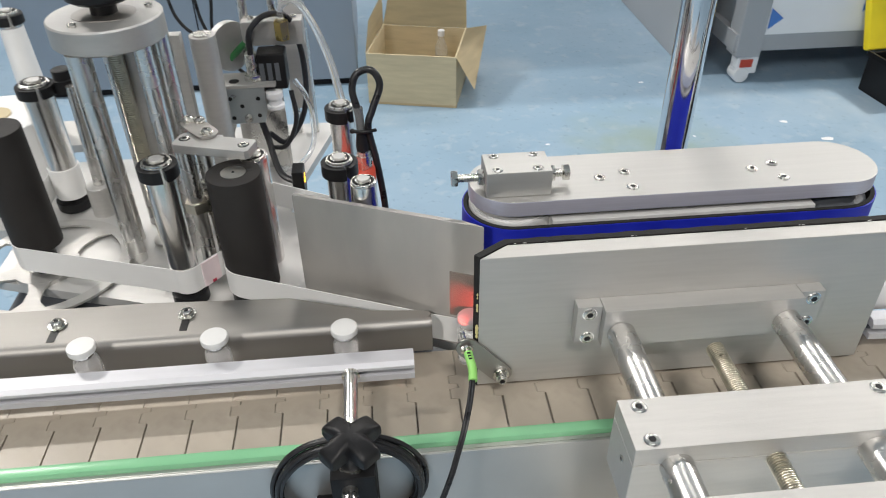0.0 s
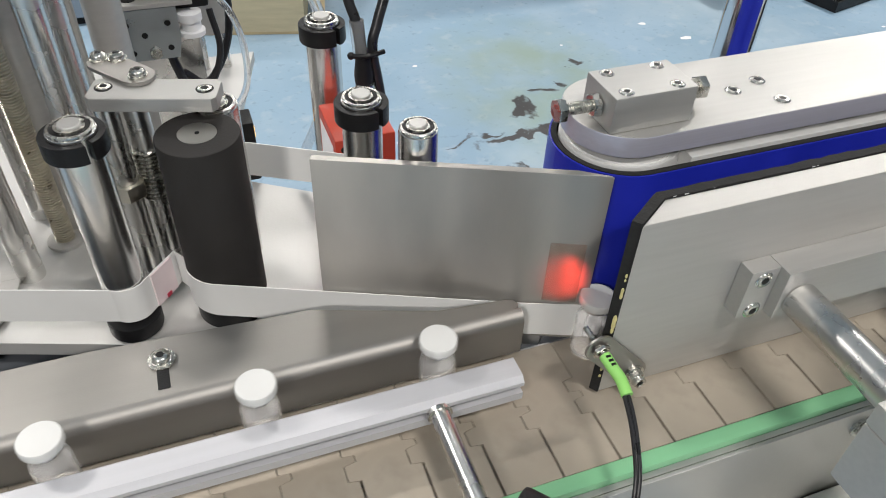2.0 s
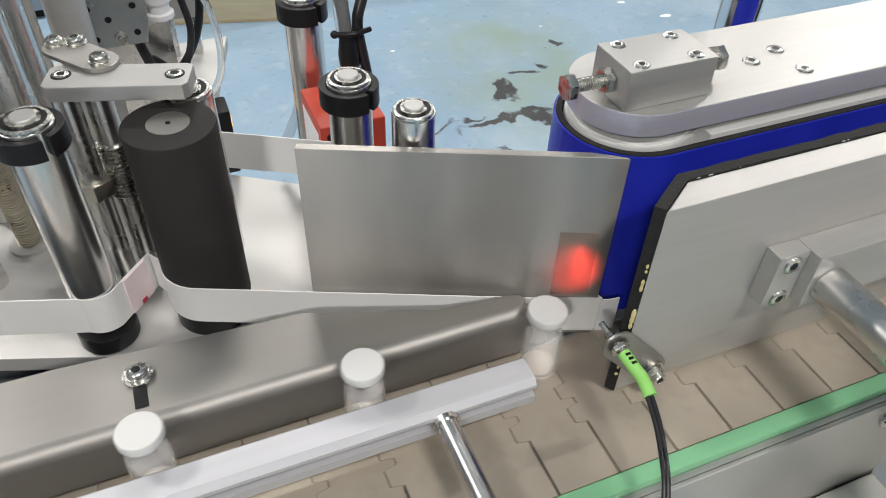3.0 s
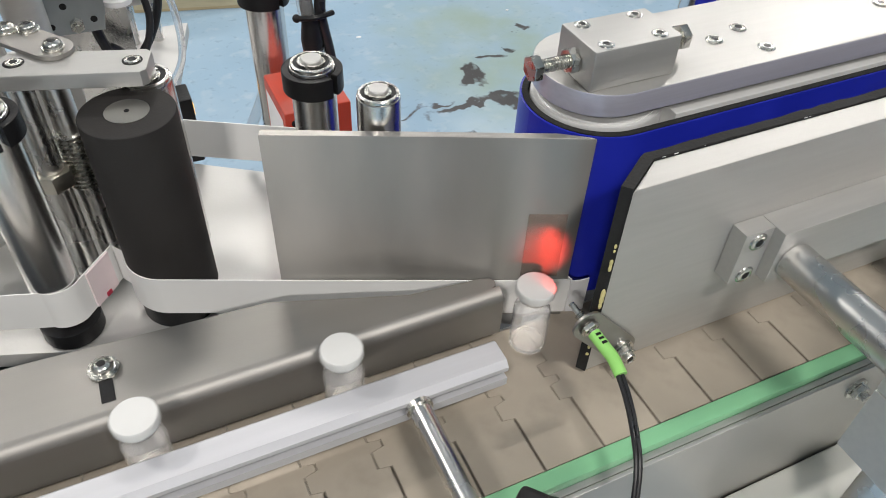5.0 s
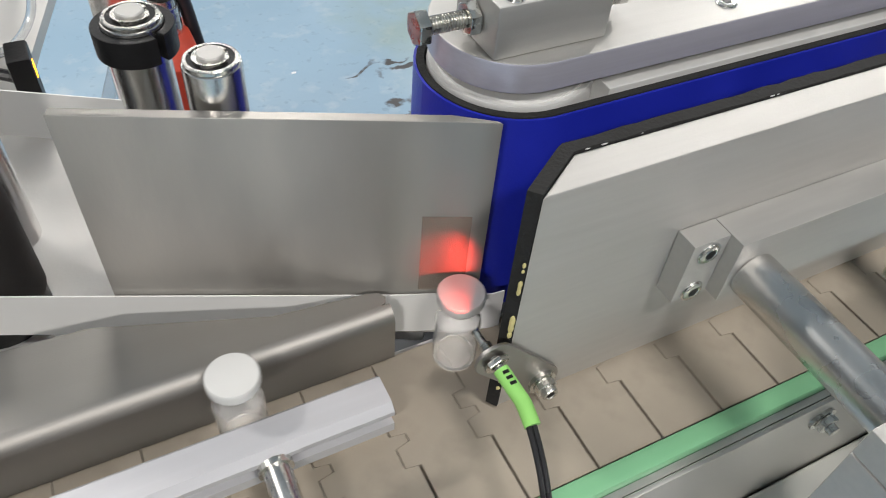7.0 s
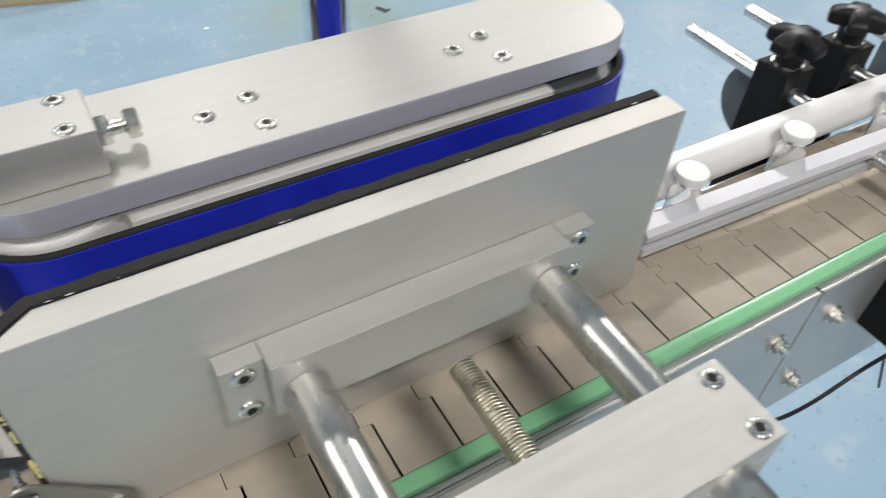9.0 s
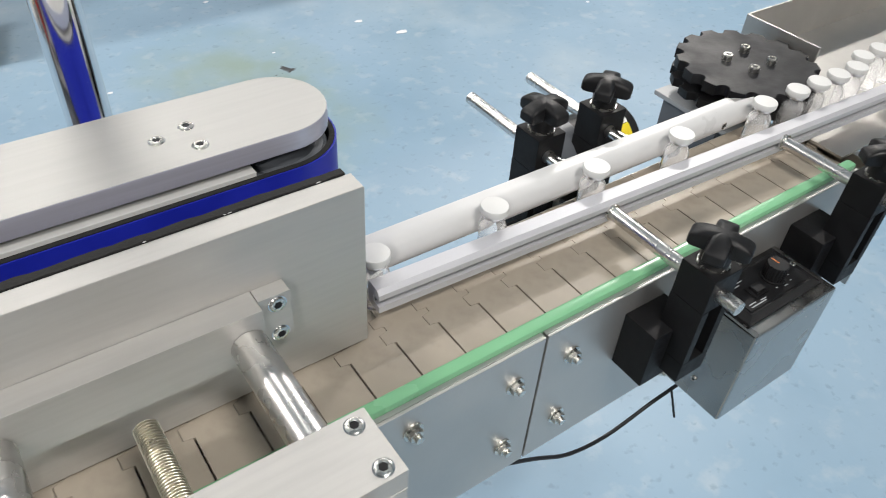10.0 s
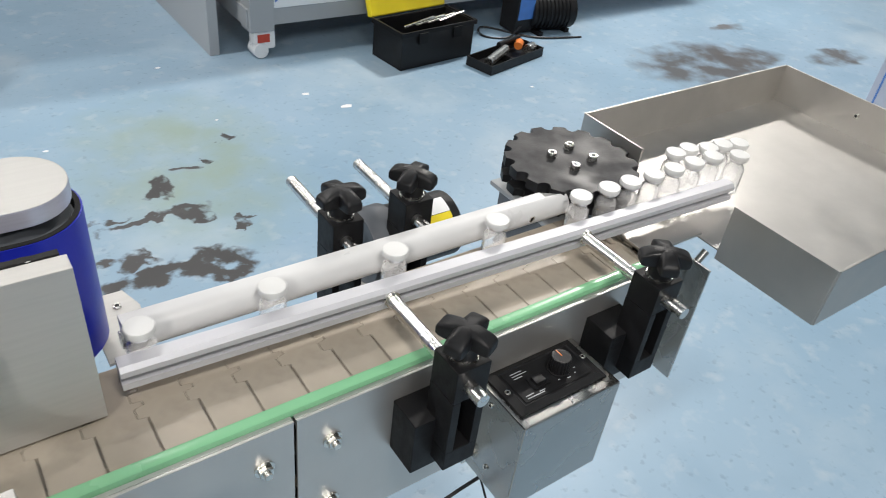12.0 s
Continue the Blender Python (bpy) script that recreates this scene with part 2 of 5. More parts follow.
    link(n.outputs["Fac"], bp.inputs["Height"]), link(bp.outputs[0], b.inputs["Normal"])
    return m


FLOOR = floor_material()

# ---------------------------------------------------------------- mesh tools
BASE = {}


def thing(name, at, label, category, group="", kind=""):
    ob = new(name)
    ob.empty_display_size = 0.02
    ob.location = at
    BASE[ob.name] = Vector(at)
    return tagged(ob, label, category, group, kind)


def finish(me, angle=35):
    """Smooth shading up to an angle, weighted by area, so that flat faces stay flat beside their bevels."""
    me.shade_smooth()
    me.set_sharp_from_angle(angle=radians(angle))
    if len(me.loops) > 20000:
        return
    limit = math.cos(radians(angle))
    normals, areas, round_vertex = [p.normal.copy() for p in me.polygons], [p.area for p in me.polygons], [[] for _ in me.vertices]
    for p in me.polygons:
        for v in p.vertices:
            round_vertex[v].append(p.index)
    split = []
    for p in me.polygons:
        own = normals[p.index]
        for v in p.vertices:
            total = Vector((0, 0, 0))
            for q in round_vertex[v]:
                if normals[q].dot(own) > limit:
                    total += normals[q] * areas[q]
            split.append(total.normalized() if total.length > 1e-12 else own)
    me.normals_split_custom_set(split)


def part(name, bm, material, parent=None, label="", angle=35, shift=True):
    """One mesh object, drawn in the place's own metres, under its thing."""
    base = BASE[parent.name] if parent and shift else Vector((0, 0, 0))
    if shift:
        bmesh.ops.translate(bm, verts=bm.verts, vec=-base)
    me = bpy.data.meshes.new(name)
    bm.to_mesh(me)
    bm.free()
    finish(me, angle)
    me.materials.append(material)
    ob = new(name, me)
    if parent:
        ob.parent = parent
        BASE[ob.name] = base
    if label:
        ob["label"] = label
    return ob


def structure(name, bm, material, label, category):
    ob = part(name, bm, material)
    BASE[ob.name] = Vector((0, 0, 0))
    return tagged(ob, label, category, kind="structure")


def bm_new():
    return bmesh.new()


def box(bm, x0, x1, y0, y1, z0, z1, bevel=0.0, m=None, segs=2):
    r = bmesh.ops.create_cube(bm, size=1.0)
    vs = r["verts"]
    for v in vs:
        v.co = Vector((x0 + (v.co.x + 0.5) * (x1 - x0), y0 + (v.co.y + 0.5) * (y1 - y0), z0 + (v.co.z + 0.5) * (z1 - z0)))
    if bevel:
        es = list({e for v in vs for e in v.link_edges})
        out = bmesh.ops.bevel(bm, geom=es, offset=bevel, segments=segs, affect="EDGES", profile=0.5)
        vs = list({v for f in out["faces"] for v in f.verts} | {v for v in vs if v.is_valid})
    if m:
        bmesh.ops.transform(bm, matrix=m, verts=vs)
    return vs


def cyl(bm, p0, p1, r, r2=None, seg=28, bevel=0.0):
    p0, p1 = Vector(p0), Vector(p1)
    d = p1 - p0
    rot = d.to_track_quat("Z", "Y").to_matrix().to_4x4()
    res = bmesh.ops.create_cone(bm, cap_ends=True, segments=seg, radius1=r, radius2=r if r2 is None else r2, depth=d.length,
                                matrix=Matrix.Translation((p0 + p1) / 2) @ rot)
    if bevel:
        es = [e for v in res["verts"] for e in v.link_edges if any(len(f.verts) > 4 for f in e.link_faces)]
        bmesh.ops.bevel(bm, geom=list(set(es)), offset=bevel, segments=2, affect="EDGES", profile=0.5)
    return res["verts"]


def lathe(bm, profile, at=(0, 0, 0), seg=32, axis="Z"):
    """A turned body: profile of (radius, height) round the upright axis."""
    rings = []
    for r, z in profile:
        ring = []
        for k in range(seg):
            a = 2 * math.pi * k / seg
            ring.append(bm.verts.new((at[0] + r * math.cos(a), at[1] + r * math.sin(a), at[2] + z)))
        rings.append(ring)
    for a, b in zip(rings, rings[1:]):
        for k in range(seg):
            bm.faces.new((a[k], a[(k + 1) % seg], b[(k + 1) % seg], b[k]))
    if profile[0][0] > 1e-5:
        bm.faces.new(list(reversed(rings[0])))
    if profile[-1][0] > 1e-5:
        bm.faces.new(rings[-1])
    bmesh.ops.recalc_face_normals(bm, faces=bm.faces)


def prism(bm, poly, z0, z1, bevel=0.0, m=None):
    """An upright slab with the plan poly."""
    lo = [bm.verts.new((x, y, z0)) for x, y in poly]
    hi = [bm.verts.new((x, y, z1)) for x, y in poly]
    n = len(poly)
    fs = [bm.faces.new(list(reversed(lo))), bm.faces.new(hi)]
    for k in range(n):
        fs.append(bm.faces.new((lo[k], lo[(k + 1) % n], hi[(k + 1) % n], hi[k])))
    bmesh.ops.recalc_face_normals(bm, faces=fs)
    vs = lo + hi
    if bevel:
        es = list({e for f in fs[:2] for e in f.edges})
        out = bmesh.ops.bevel(bm, geom=es, offset=bevel, segments=2, affect="EDGES", profile=0.5)
        vs = list({v for f in out["faces"] for v in f.verts} | {v for v in vs if v.is_valid})
    if m:
        bmesh.ops.transform(bm, matrix=m, verts=vs)
    return vs


def smooth_path(points, steps=8):
    """Points on a smooth curve through the given ones."""
    p = [Vector(q) for q in points]
    p = [2 * p[0] - p[1]] + p + [2 * p[-1] - p[-2]]
    out = []
    for a, b, c, d in zip(p, p[1:], p[2:], p[3:]):
        for k in range(steps):
            u = k / steps
            out.append(0.5 * ((2 * b) + (c - a) * u + (2 * a - 5 * b + 4 * c - d) * u * u + (3 * b - a - 3 * c + d) * u ** 3))
    return out + [p[-2]]


def hose(bm, points, r, seg=10, steps=8):
    pts = smooth_path(points, steps)
    up = Vector((0.3, 0.2, 1)).normalized()
    rings = []
    for k, q in enumerate(pts):
        d = (pts[min(k + 1, len(pts) - 1)] - pts[max(k - 1, 0)]).normalized()
        s = d.cross(up)
        s = s.normalized() if s.length > 1e-4 else d.orthogonal().normalized()
        up = s.cross(d).normalized()
        rings.append([bm.verts.new(q + r * (math.cos(2 * math.pi * j / seg) * s + math.sin(2 * math.pi * j / seg) * up)) for j in range(seg)])
    for a, b in zip(rings, rings[1:]):
        for j in range(seg):
            bm.faces.new((a[j], a[(j + 1) % seg], b[(j + 1) % seg], b[j]))
    bm.faces.new(list(reversed(rings[0]))), bm.faces.new(rings[-1])
    bmesh.ops.recalc_face_normals(bm, faces=bm.faces)


def ribbon(bm, plan, z_of, height, thick=0.0004):
    """A standing band along the plan, whose lower edge is z_of(k)."""
    pts = [Vector((x, y, 0)) for x, y in plan]
    rings = []
    for k, q in enumerate(pts):
        d = (pts[min(k + 1, len(pts) - 1)] - pts[max(k - 1, 0)]).normalized()
        n = Vector((-d.y, d.x, 0)) * thick
        z = z_of(k)
        rings.append([bm.verts.new(q + o + Vector((0, 0, h))) for o, h in ((-n, z), (n, z), (n, z + height), (-n, z + height))])
    for a, b in zip(rings, rings[1:]):
        for j in range(4):
            bm.faces.new((a[j], a[(j + 1) % 4], b[(j + 1) % 4], b[j]))
    bm.faces.new(rings[0]), bm.faces.new(rings[-1])
    bmesh.ops.recalc_face_normals(bm, faces=bm.faces)


def arc(cx, cy, r, a0, a1, n=10):
    return [(cx + r * math.cos(radians(a0 + (a1 - a0) * k / n)), cy + r * math.sin(radians(a0 + (a1 - a0) * k / n))) for k in range(n + 1)]


def stadium(x0, x1, y0, y1, r, n=8):
    return arc(x1 - r, y0 + r, r, -90, 0, n) + arc(x1 - r, y1 - r, r, 0, 90, n) + arc(x0 + r, y1 - r, r, 90, 180, n) + arc(x0 + r, y0 + r, r, 180, 270, n)


def headed(at, normal):
    return Matrix.Translation(at) @ Vector(normal).normalized().to_track_quat("Z", "Y").to_matrix().to_4x4()


def screw(parent, at, normal, r=0.0042, h=0.003, name="screw", material=None):
    """A socket-head screw with its dark hexagon."""
    m = headed(at, normal)
    bm = bm_new()
    lathe(bm, [(r, 0), (r, h * 0.7), (r * 0.86, h), (r * 0.62, h), (r * 0.58, h * 0.86)], seg=20)
    bmesh.ops.transform(bm, matrix=m, verts=bm.verts)
    ob = part(name, bm, material or ZINC, parent)
    bm = bm_new()
    lathe(bm, [(r * 0.55, h * 0.8), (r * 0.55, h * 0.9)], seg=6)
    bmesh.ops.transform(bm, matrix=m, verts=bm.verts)
    part("hex_socket", bm, BLACK, ob)
    return ob


def button_screw(parent, at, normal, r=0.005, h=0.004):
    """A domed screw on a split washer."""
    m = headed(at, normal)
    bm = bm_new()
    lathe(bm, [(r * 1.15, 0), (r * 1.15, h * 0.22), (r * 1.0, h * 0.24), (r, h * 0.42), (r * 0.94, h * 0.68), (r * 0.78, h * 0.88), (r * 0.5, h), (r * 0.46, h * 0.9)], seg=24)
    bmesh.ops.transform(bm, matrix=m, verts=bm.verts)
    ob = part("button_screw", bm, ZINC, parent)
    bm = bm_new()
    lathe(bm, [(r * 0.44, h * 0.86), (r * 0.44, h * 0.92)], seg=6)
    bmesh.ops.transform(bm, matrix=m, verts=bm.verts)
    part("hex_socket", bm, BLACK, ob)
    return ob


def thread(bm, p0, p1, r, pitch=0.0016, seg=14):
    """A threaded rod: ridges along its length."""
    p0, p1 = Vector(p0), Vector(p1)
    length = (p1 - p0).length
    n = max(2, int(length / pitch))
    prof = []
    for k in range(n):
        prof += [(r * 0.8, length * k / n), (r * 0.8, length * (k + 0.3) / n), (r, length * (k + 0.5) / n), (r, length * (k + 0.8) / n)]
    prof.append((r * 0.8, length))
    b2 = bmesh.new()
    lathe(b2, prof, seg=seg)
    bmesh.ops.transform(b2, matrix=Matrix.Translation(p0) @ (p1 - p0).to_track_quat("Z", "Y").to_matrix().to_4x4(), verts=b2.verts)
    me = bpy.data.meshes.new("t")
    b2.to_mesh(me)
    b2.free()
    bm.from_mesh(me)
    bpy.data.meshes.remove(me)


def hexnut(bm, p0, p1, r):
    cyl(bm, p0, p1, r, seg=6, bevel=r * 0.12)


# ---------------------------------------------------------------- the hall
bm = bm_new()
box(bm, -9, 9, -6, 9, -0.1, 0.0)
structure("floor", bm, FLOOR, "worn blue epoxy floor with dark oil stains", "floor")
for nm, b in (("wall_north", (-9.2, 9.2, 9, 9.2, 0, 4)), ("wall_south", (-9.2, 9.2, -6.2, -6, 0, 4)),
              ("wall_west", (-9.2, -9, -6, 9, 0, 4)), ("wall_east", (9, 9.2, -6, 9, 0, 4))):
    bm = bm_new()
    box(bm, *b)
    structure(nm, bm, WALL, "plain painted hall wall", "wall")
bm = bm_new()
box(bm, -9.2, 9.2, -6.2, 9.2, 4.0, 4.2)
structure("ceiling", bm, CEILING, "plain white hall ceiling", "ceiling")

# ---------------------------------------------------------------- conveyor
ZC = 0.886                                  # top of the chain
YA, YB = 0.4065, 0.489                      # its edges
conv = thing("conveyor", (0.1, 0.448, 0.0), "stainless steel conveyor frame with green wear strips on its edges", "conveyor")
X0, X1, XS = -2.3, 0.945, 0.526
for a, b in ((X0, XS - 0.0012), (XS + 0.0012, X1)):
    bm = bm_new()
    box(bm, a, b, 0.3855, 0.3885, 0.722, 0.884, 0.0008)
    box(bm, a, b, 0.3885, 0.404, 0.8755, 0.8785)
    box(bm, a, b, 0.3887, 0.3925, 0.8815, 0.8838)
    part("side_panel", bm, PANEL, conv)
    bm = bm_new()
    box(bm, a, b, 0.5045, 0.5075, 0.722, 0.881, 0.0008)
    part("side_panel", bm, PANEL, conv)
bm = bm_new()
box(bm, X0, X1, 0.3885, 0.5045, 0.722, 0.725)
part("bottom_pan", bm, STEEL, conv)
bm = bm_new()
box(bm, X0, 0.9445, 0.3928, 0.4042, 0.8788, 0.8892, 0.003)
part("wear_strip", bm, GREEN, conv, "glossy green plastic wear strip")
for x, z in ((0.558, 0.845), (0.499, 0.845), (0.557, 0.764), (0.497, 0.764), (0.405, 0.858), (0.70, 0.735), (0.227, 0.866), (0.88, 0.842)):
    bm = bm_new()
    cyl(bm, (x, 0.3855, z), (x, 0.3838, z), 0.0085, seg=20)
    hexnut(bm, (x, 0.3838, z), (x, 0.379, z), 0.0062)
    cyl(bm, (x, 0.379, z), (x, 0.3755, z), 0.0034, seg=12)
    part("bolt", bm, ZINC, conv)
for x in (-2.0, -0.9, 0.1):
    for y in (0.402, 0.494):
        bm = bm_new()
        box(bm, x - 0.02, x + 0.02, y - 0.012, y + 0.012, 0.0, 0.724, 0.002)
        part("leg", bm, STEEL, conv)
# bridge to the tray
bm = bm_new()
box(bm, 0.945, 1.035, 0.41, 0.505, 0.8835, 0.8865)
part("transfer_plate", bm, STEEL_TRAY, conv, "bright steel transfer plate")
bm = bm_new()
box(bm, 0.945, 0.992, 0.3855, 0.3885, 0.722, 0.8825, 0.0006)
box(bm, 0.989, 0.992, 0.3600, 0.3853, 0.722, 0.8825, 0.0006)
part("end_guard", bm, STEEL_CASE, conv, "folded steel end guard")
bm = bm_new()
cyl(bm, (0.993, 0.400, 0.815), (1.040, 0.400, 0.866), 0.0045, seg=14)
part("tray_strut", bm, STEEL_CASE, conv, "slanting steel strut under the tray")

# moulded chain links, one each
PITCH, SPEED = 0.0381, 0.17535
LINKS = 176
link_poly = []
hw, yw, step = PITCH / 2 - 0.0007, 0.0487, 0.0075
zig = [(0.0, -yw), (0.0, -0.0125), (-step, -0.0115), (-step, -0.0008), (0.0, 0.0008), (0.0, 0.0052), (-step, 0.0062), (-step, 0.0155), (0.0, 0.0165), (0.0, yw)]
tight = 0.0009                              # the hinge half closes tighter than the open slit
right = [(hw + x + (tight if y > -0.012 else 0), y) for x, y in zig]
left = [(-hw + x, y) for x, y in reversed(zig)]
chain = thing("conveyor_chain", (0.0, 0.4535, ZC), "beige plastic table-top conveyor chain, running", "conveyor chain")
bm = bm_new()
prism(bm, right + left, -0.004, 0.0, 0.0002)
box(bm, -0.010, 0.012, -0.018, 0.018, -0.013, -0.004)
first = part("chain_link", bm, CHAIN, chain, shift=False)
links = [first]
for k in range(LINKS - 1):
    ob = new("chain_link", first.data)
    ob.parent = chain
    links.append(ob)


def link_pose(s):
    """A link s metres along the loop: out on top, round the drive wheel, back below."""
    xa, xb, r = -2.2, 0.915, 0.058
    top, turn = xb - xa, math.pi * r
    loop = LINKS * PITCH
    s %= loop
    if s < top:
        return pose(xa + s, 0, 0)
    s -= top
    if s < turn:
        a = s / r
        return pose(xb + r * math.sin(a), 0, -r + r * math.cos(a), 0, math.degrees(a), 0)
    s -= turn
    below = loop - top - 2 * turn
    if s < below:
        return pose(xb - top * s / below, 0, -2 * r, 0, 180, 0)
    a = (s - below) / r
    return pose(xa - r * math.sin(a), 0, -r - r * math.cos(a), 0, 180 + math.degrees(a), 0)


# ---------------------------------------------------------------- guide rails
def rail_profile(bm, x0, x1, y0, y1, z0, z1):
    """A slotted extrusion seen from its end: a flat top with a groove in the side facing the operator."""
    d = 0.009
    prof = [(y0, z1 - 0.0035), (y0 + 0.0035, z1), (y1 - 0.0015, z1), (y1, z1 - 0.0015), (y1, z0), (y0, z0), (y0, z0 + 0.006),
            (y0 + d, z0 + 0.006), (y0 + d, z0 + 0.0125), (y0, z0 + 0.0125)]
    a = [bm.verts.new((x0, y, z)) for y, z in prof]
    b = [bm.verts.new((x1, y, z)) for y, z in prof]
    bm.faces.new(a), bm.faces.new(list(reversed(b)))
    for k in range(len(prof)):
        bm.faces.new((a[k], b[k], b[(k + 1) % len(prof)], a[(k + 1) % len(prof)]))
    bmesh.ops.recalc_face_normals(bm, faces=bm.faces)


def star_knob(parent, x, y, z, turn=0.0):
    """A four-lobed clamping knob with rounded edges, dished towards its rim, on a short collar."""
    bm = bm_new()
    n, rings = 96, []
    for f, h in ((0.50, -0.0005), (0.93, 0.0), (1.0, 0.0020), (1.0, 0.0110), (0.95, 0.0132), (0.82, 0.0146), (0.55, 0.0156), (0.30, 0.0160), (0.08, 0.0160)):
        ring = []
        for k in range(n):
            a = 2 * math.pi * k / n
            q = (a + math.pi / 4) % (math.pi / 2) - math.pi / 4
            r = ((math.cos(q) / 0.0240) ** 11 + (abs(math.sin(q)) / 0.0086) ** 11) ** (-1 / 11)
            drop = 0.0035 * max(r * f - 0.010, 0) / 0.016 if h > 0.008 else 0
            ring.append(bm.verts.new((x + r * f * math.cos(a + turn), y + r * f * math.sin(a + turn), z + h - drop)))
        rings.append(ring)
    for a, b in zip(rings, rings[1:]):
        for k in range(n):
            bm.faces.new((a[k], a[(k + 1) % n], b[(k + 1) % n], b[k]))
    bm.faces.new(list(reversed(rings[0]))), bm.faces.new(rings[-1])
    bmesh.ops.recalc_face_normals(bm, faces=bm.faces)
    cyl(bm, (x, y, z - 0.0135), (x, y, z + 0.003), 0.0115, 0.0125, seg=24)
    return part("knob", bm, BLACK, parent, "black four-armed plastic knob", angle=38)


def rail_clamp(x, y, face, z_rod, y_in, y_out, label, group, foot=0.74, turn=0.3, lift=0.0):
    """A slotted black post on the frame, with a round rod through its head and a star knob on top. face: -1 stands before the frame."""
    c = thing("rail_clamp", (x, y, foot), label, "rail clamp", group)
    bm = bm_new()
    w, d = 0.0165, 0.0165
    box(bm, x - w, x + w, y - d, y + d, z_rod - 0.016, z_rod + 0.010 + lift, 0.0012)
    part("post_head", bm, BLACK_MATT, c, "matt black clamp head")
    for sx in (-1, 1):
        bm = bm_new()
        box(bm, x + sx * 0.0125 - 0.004, x + sx * 0.0125 + 0.004, y - d, y + d, foot + 0.018, z_rod - 0.016, 0.0005)
        part("post_bar", bm, BLACK_MATT, c)
    bm = bm_new()
    box(bm, x - w, x + w, y - d, y + d, foot - 0.004, foot + 0.018, 0.001)
    part("post_foot", bm, BLACK_MATT, c)
    bm = bm_new()
    y_frame = 0.3855 if face < 0 else 0.5075
    ya, yb = sorted((y - face * 0.002, y_frame))
    box(bm, x - w - 0.020, x + w - 0.006, ya, yb, foot - 0.016, foot + 0.044, 0.001)
    part("bracket", bm, BLACK_MATT, c, "matt black mounting bracket")
    bm = bm_new()
    cyl(bm, (x - 0.003, y_in, z_rod), (x - 0.003, y_out, z_rod), 0.0062, seg=24, bevel=0.0008)
    part("rod", bm, GROUND_STEEL, c, "bright round steel rod")
    bm = bm_new()
    ys = y_in + (0.0028 if y_in < y else -0.0028)
    cyl(bm, (x - 0.003, min(ys, y_in), z_rod), (x - 0.003, max(ys, y_in), z_rod), 0.0078, seg=20)
    part("collar", bm, ZINC, c)
    bm = bm_new()
    cyl(bm, (x, y, z_rod + 0.010 + lift), (x, y, z_rod + 0.0115 + lift), 0.0128, seg=24)
    part("washer", bm, ZINC, c)
    star_knob(c, x, y, z_rod + 0.0245 + lift, turn)
    return c


# infeed, operator side
rail_a = thing("guide_rail", (-0.3, 0.463, 0.913), "bright aluminium extrusion guide rail beside the vials at the infeed", "guide rail")
bm = bm_new()
rail_profile(bm, -0.62, 0.006, 0.4545, 0.4735, 0.902, 0.921)
part("extrusion", bm, RAIL, rail_a)
# added strip in dark grey, so the groove's shade is in its colour
bm = bm_new()
box(bm, -0.62, 0.0055, 0.4622, 0.4634, 0.9082, 0.9143)
part("slot_strip", bm, DARK_GREY, rail_a, "dark strip that deepens the slot's shade")
rail_clamp(-0.046, 0.353, -1, 0.912, 0.4545, 0.322, "black rail clamp with a star knob at the infeed", "rail clamps", 0.80, 0.72, 0.004)
# outfeed, operator side (slightly askew)
rail_b = thing("guide_rail", (0.76, 0.455, 0.913), "bright aluminium extrusion guide rail along the outfeed", "guide rail")
bm = bm_new()
rail_profile(bm, -0.34, 0.34, -0.0085, 0.0085, 0.9005, 0.9215)
bmesh.ops.transform(bm, matrix=pose(0.763, 0.4535, 0, 0, 0, -2.6), verts=bm.verts)
part("extrusion", bm, RAIL, rail_b)
# same added dark strip, shading this rail's groove by colour
bm = bm_new()
box(bm, -0.339, 0.339, -0.0008, 0.0004, 0.9068, 0.9128)
bmesh.ops.transform(bm, matrix=pose(0.763, 0.4535, 0, 0, 0, -2.6), verts=bm.verts)
part("slot_strip", bm, DARK_GREY, rail_b, "dark strip that deepens the slot's shade")
rail_clamp(0.652, 0.349, -1, 0.910, 0.451, 0.314, "black rail clamp with a star knob on the outfeed frame", "rail clamps", 0.816, 0.45, 0.009)
rail_clamp(0.877, 0.347, -1, 0.912, 0.441, 0.307, "black rail clamp with a star knob near the tray", "rail clamps", 0.816, 0.95, 0.006)
# outfeed, far side: a rounded white rail
rail_c = thing("guide_rail", (0.66, 0.503, 0.913), "rounded white plastic guide rail on the far side of the outfeed", "guide rail")
bm = bm_new()
poly = [(0.008, -0.0125), (0.008, 0.0150), (0.006, 0.0155)] + arc(-0.001, 0.0015, 0.0140, 86, 262, 18)
a = [bm.verts.new((0.437, 0.507 + y, 0.9120 + z)) for y, z in poly]
b = [bm.verts.new((0.870 if y > -0.004 else 0.897, 0.507 + y - 0.002, 0.9100 + z)) for y, z in poly]
bm.faces.new(a), bm.faces.new(list(reversed(b)))
for k in range(len(poly)):
    bm.faces.new((a[k], b[k], b[(k + 1) % len(poly)], a[(k + 1) % len(poly)]))
bmesh.ops.recalc_face_normals(bm, faces=bm.faces)
part("extrusion", bm, TUBE_WHITE, rail_c)
bm = bm_new()
cyl(bm, (0.4345, 0.5055, 0.9095), (0.4372, 0.5055, 0.9095), 0.0075, seg=24)
part("end_plug", bm, ZINC, rail_c, "bright metal plug in its end")
screw(rail_c, (0.845, 0.4912, 0.9115), (0, -1, 0), 0.0038, 0.0012)
rail_clamp(0.654, 0.555, 1, 0.914, 0.517, 0.659, "black rail clamp with a star knob behind the outfeed", "rail clamps", 0.79, 0.1, 0.010)
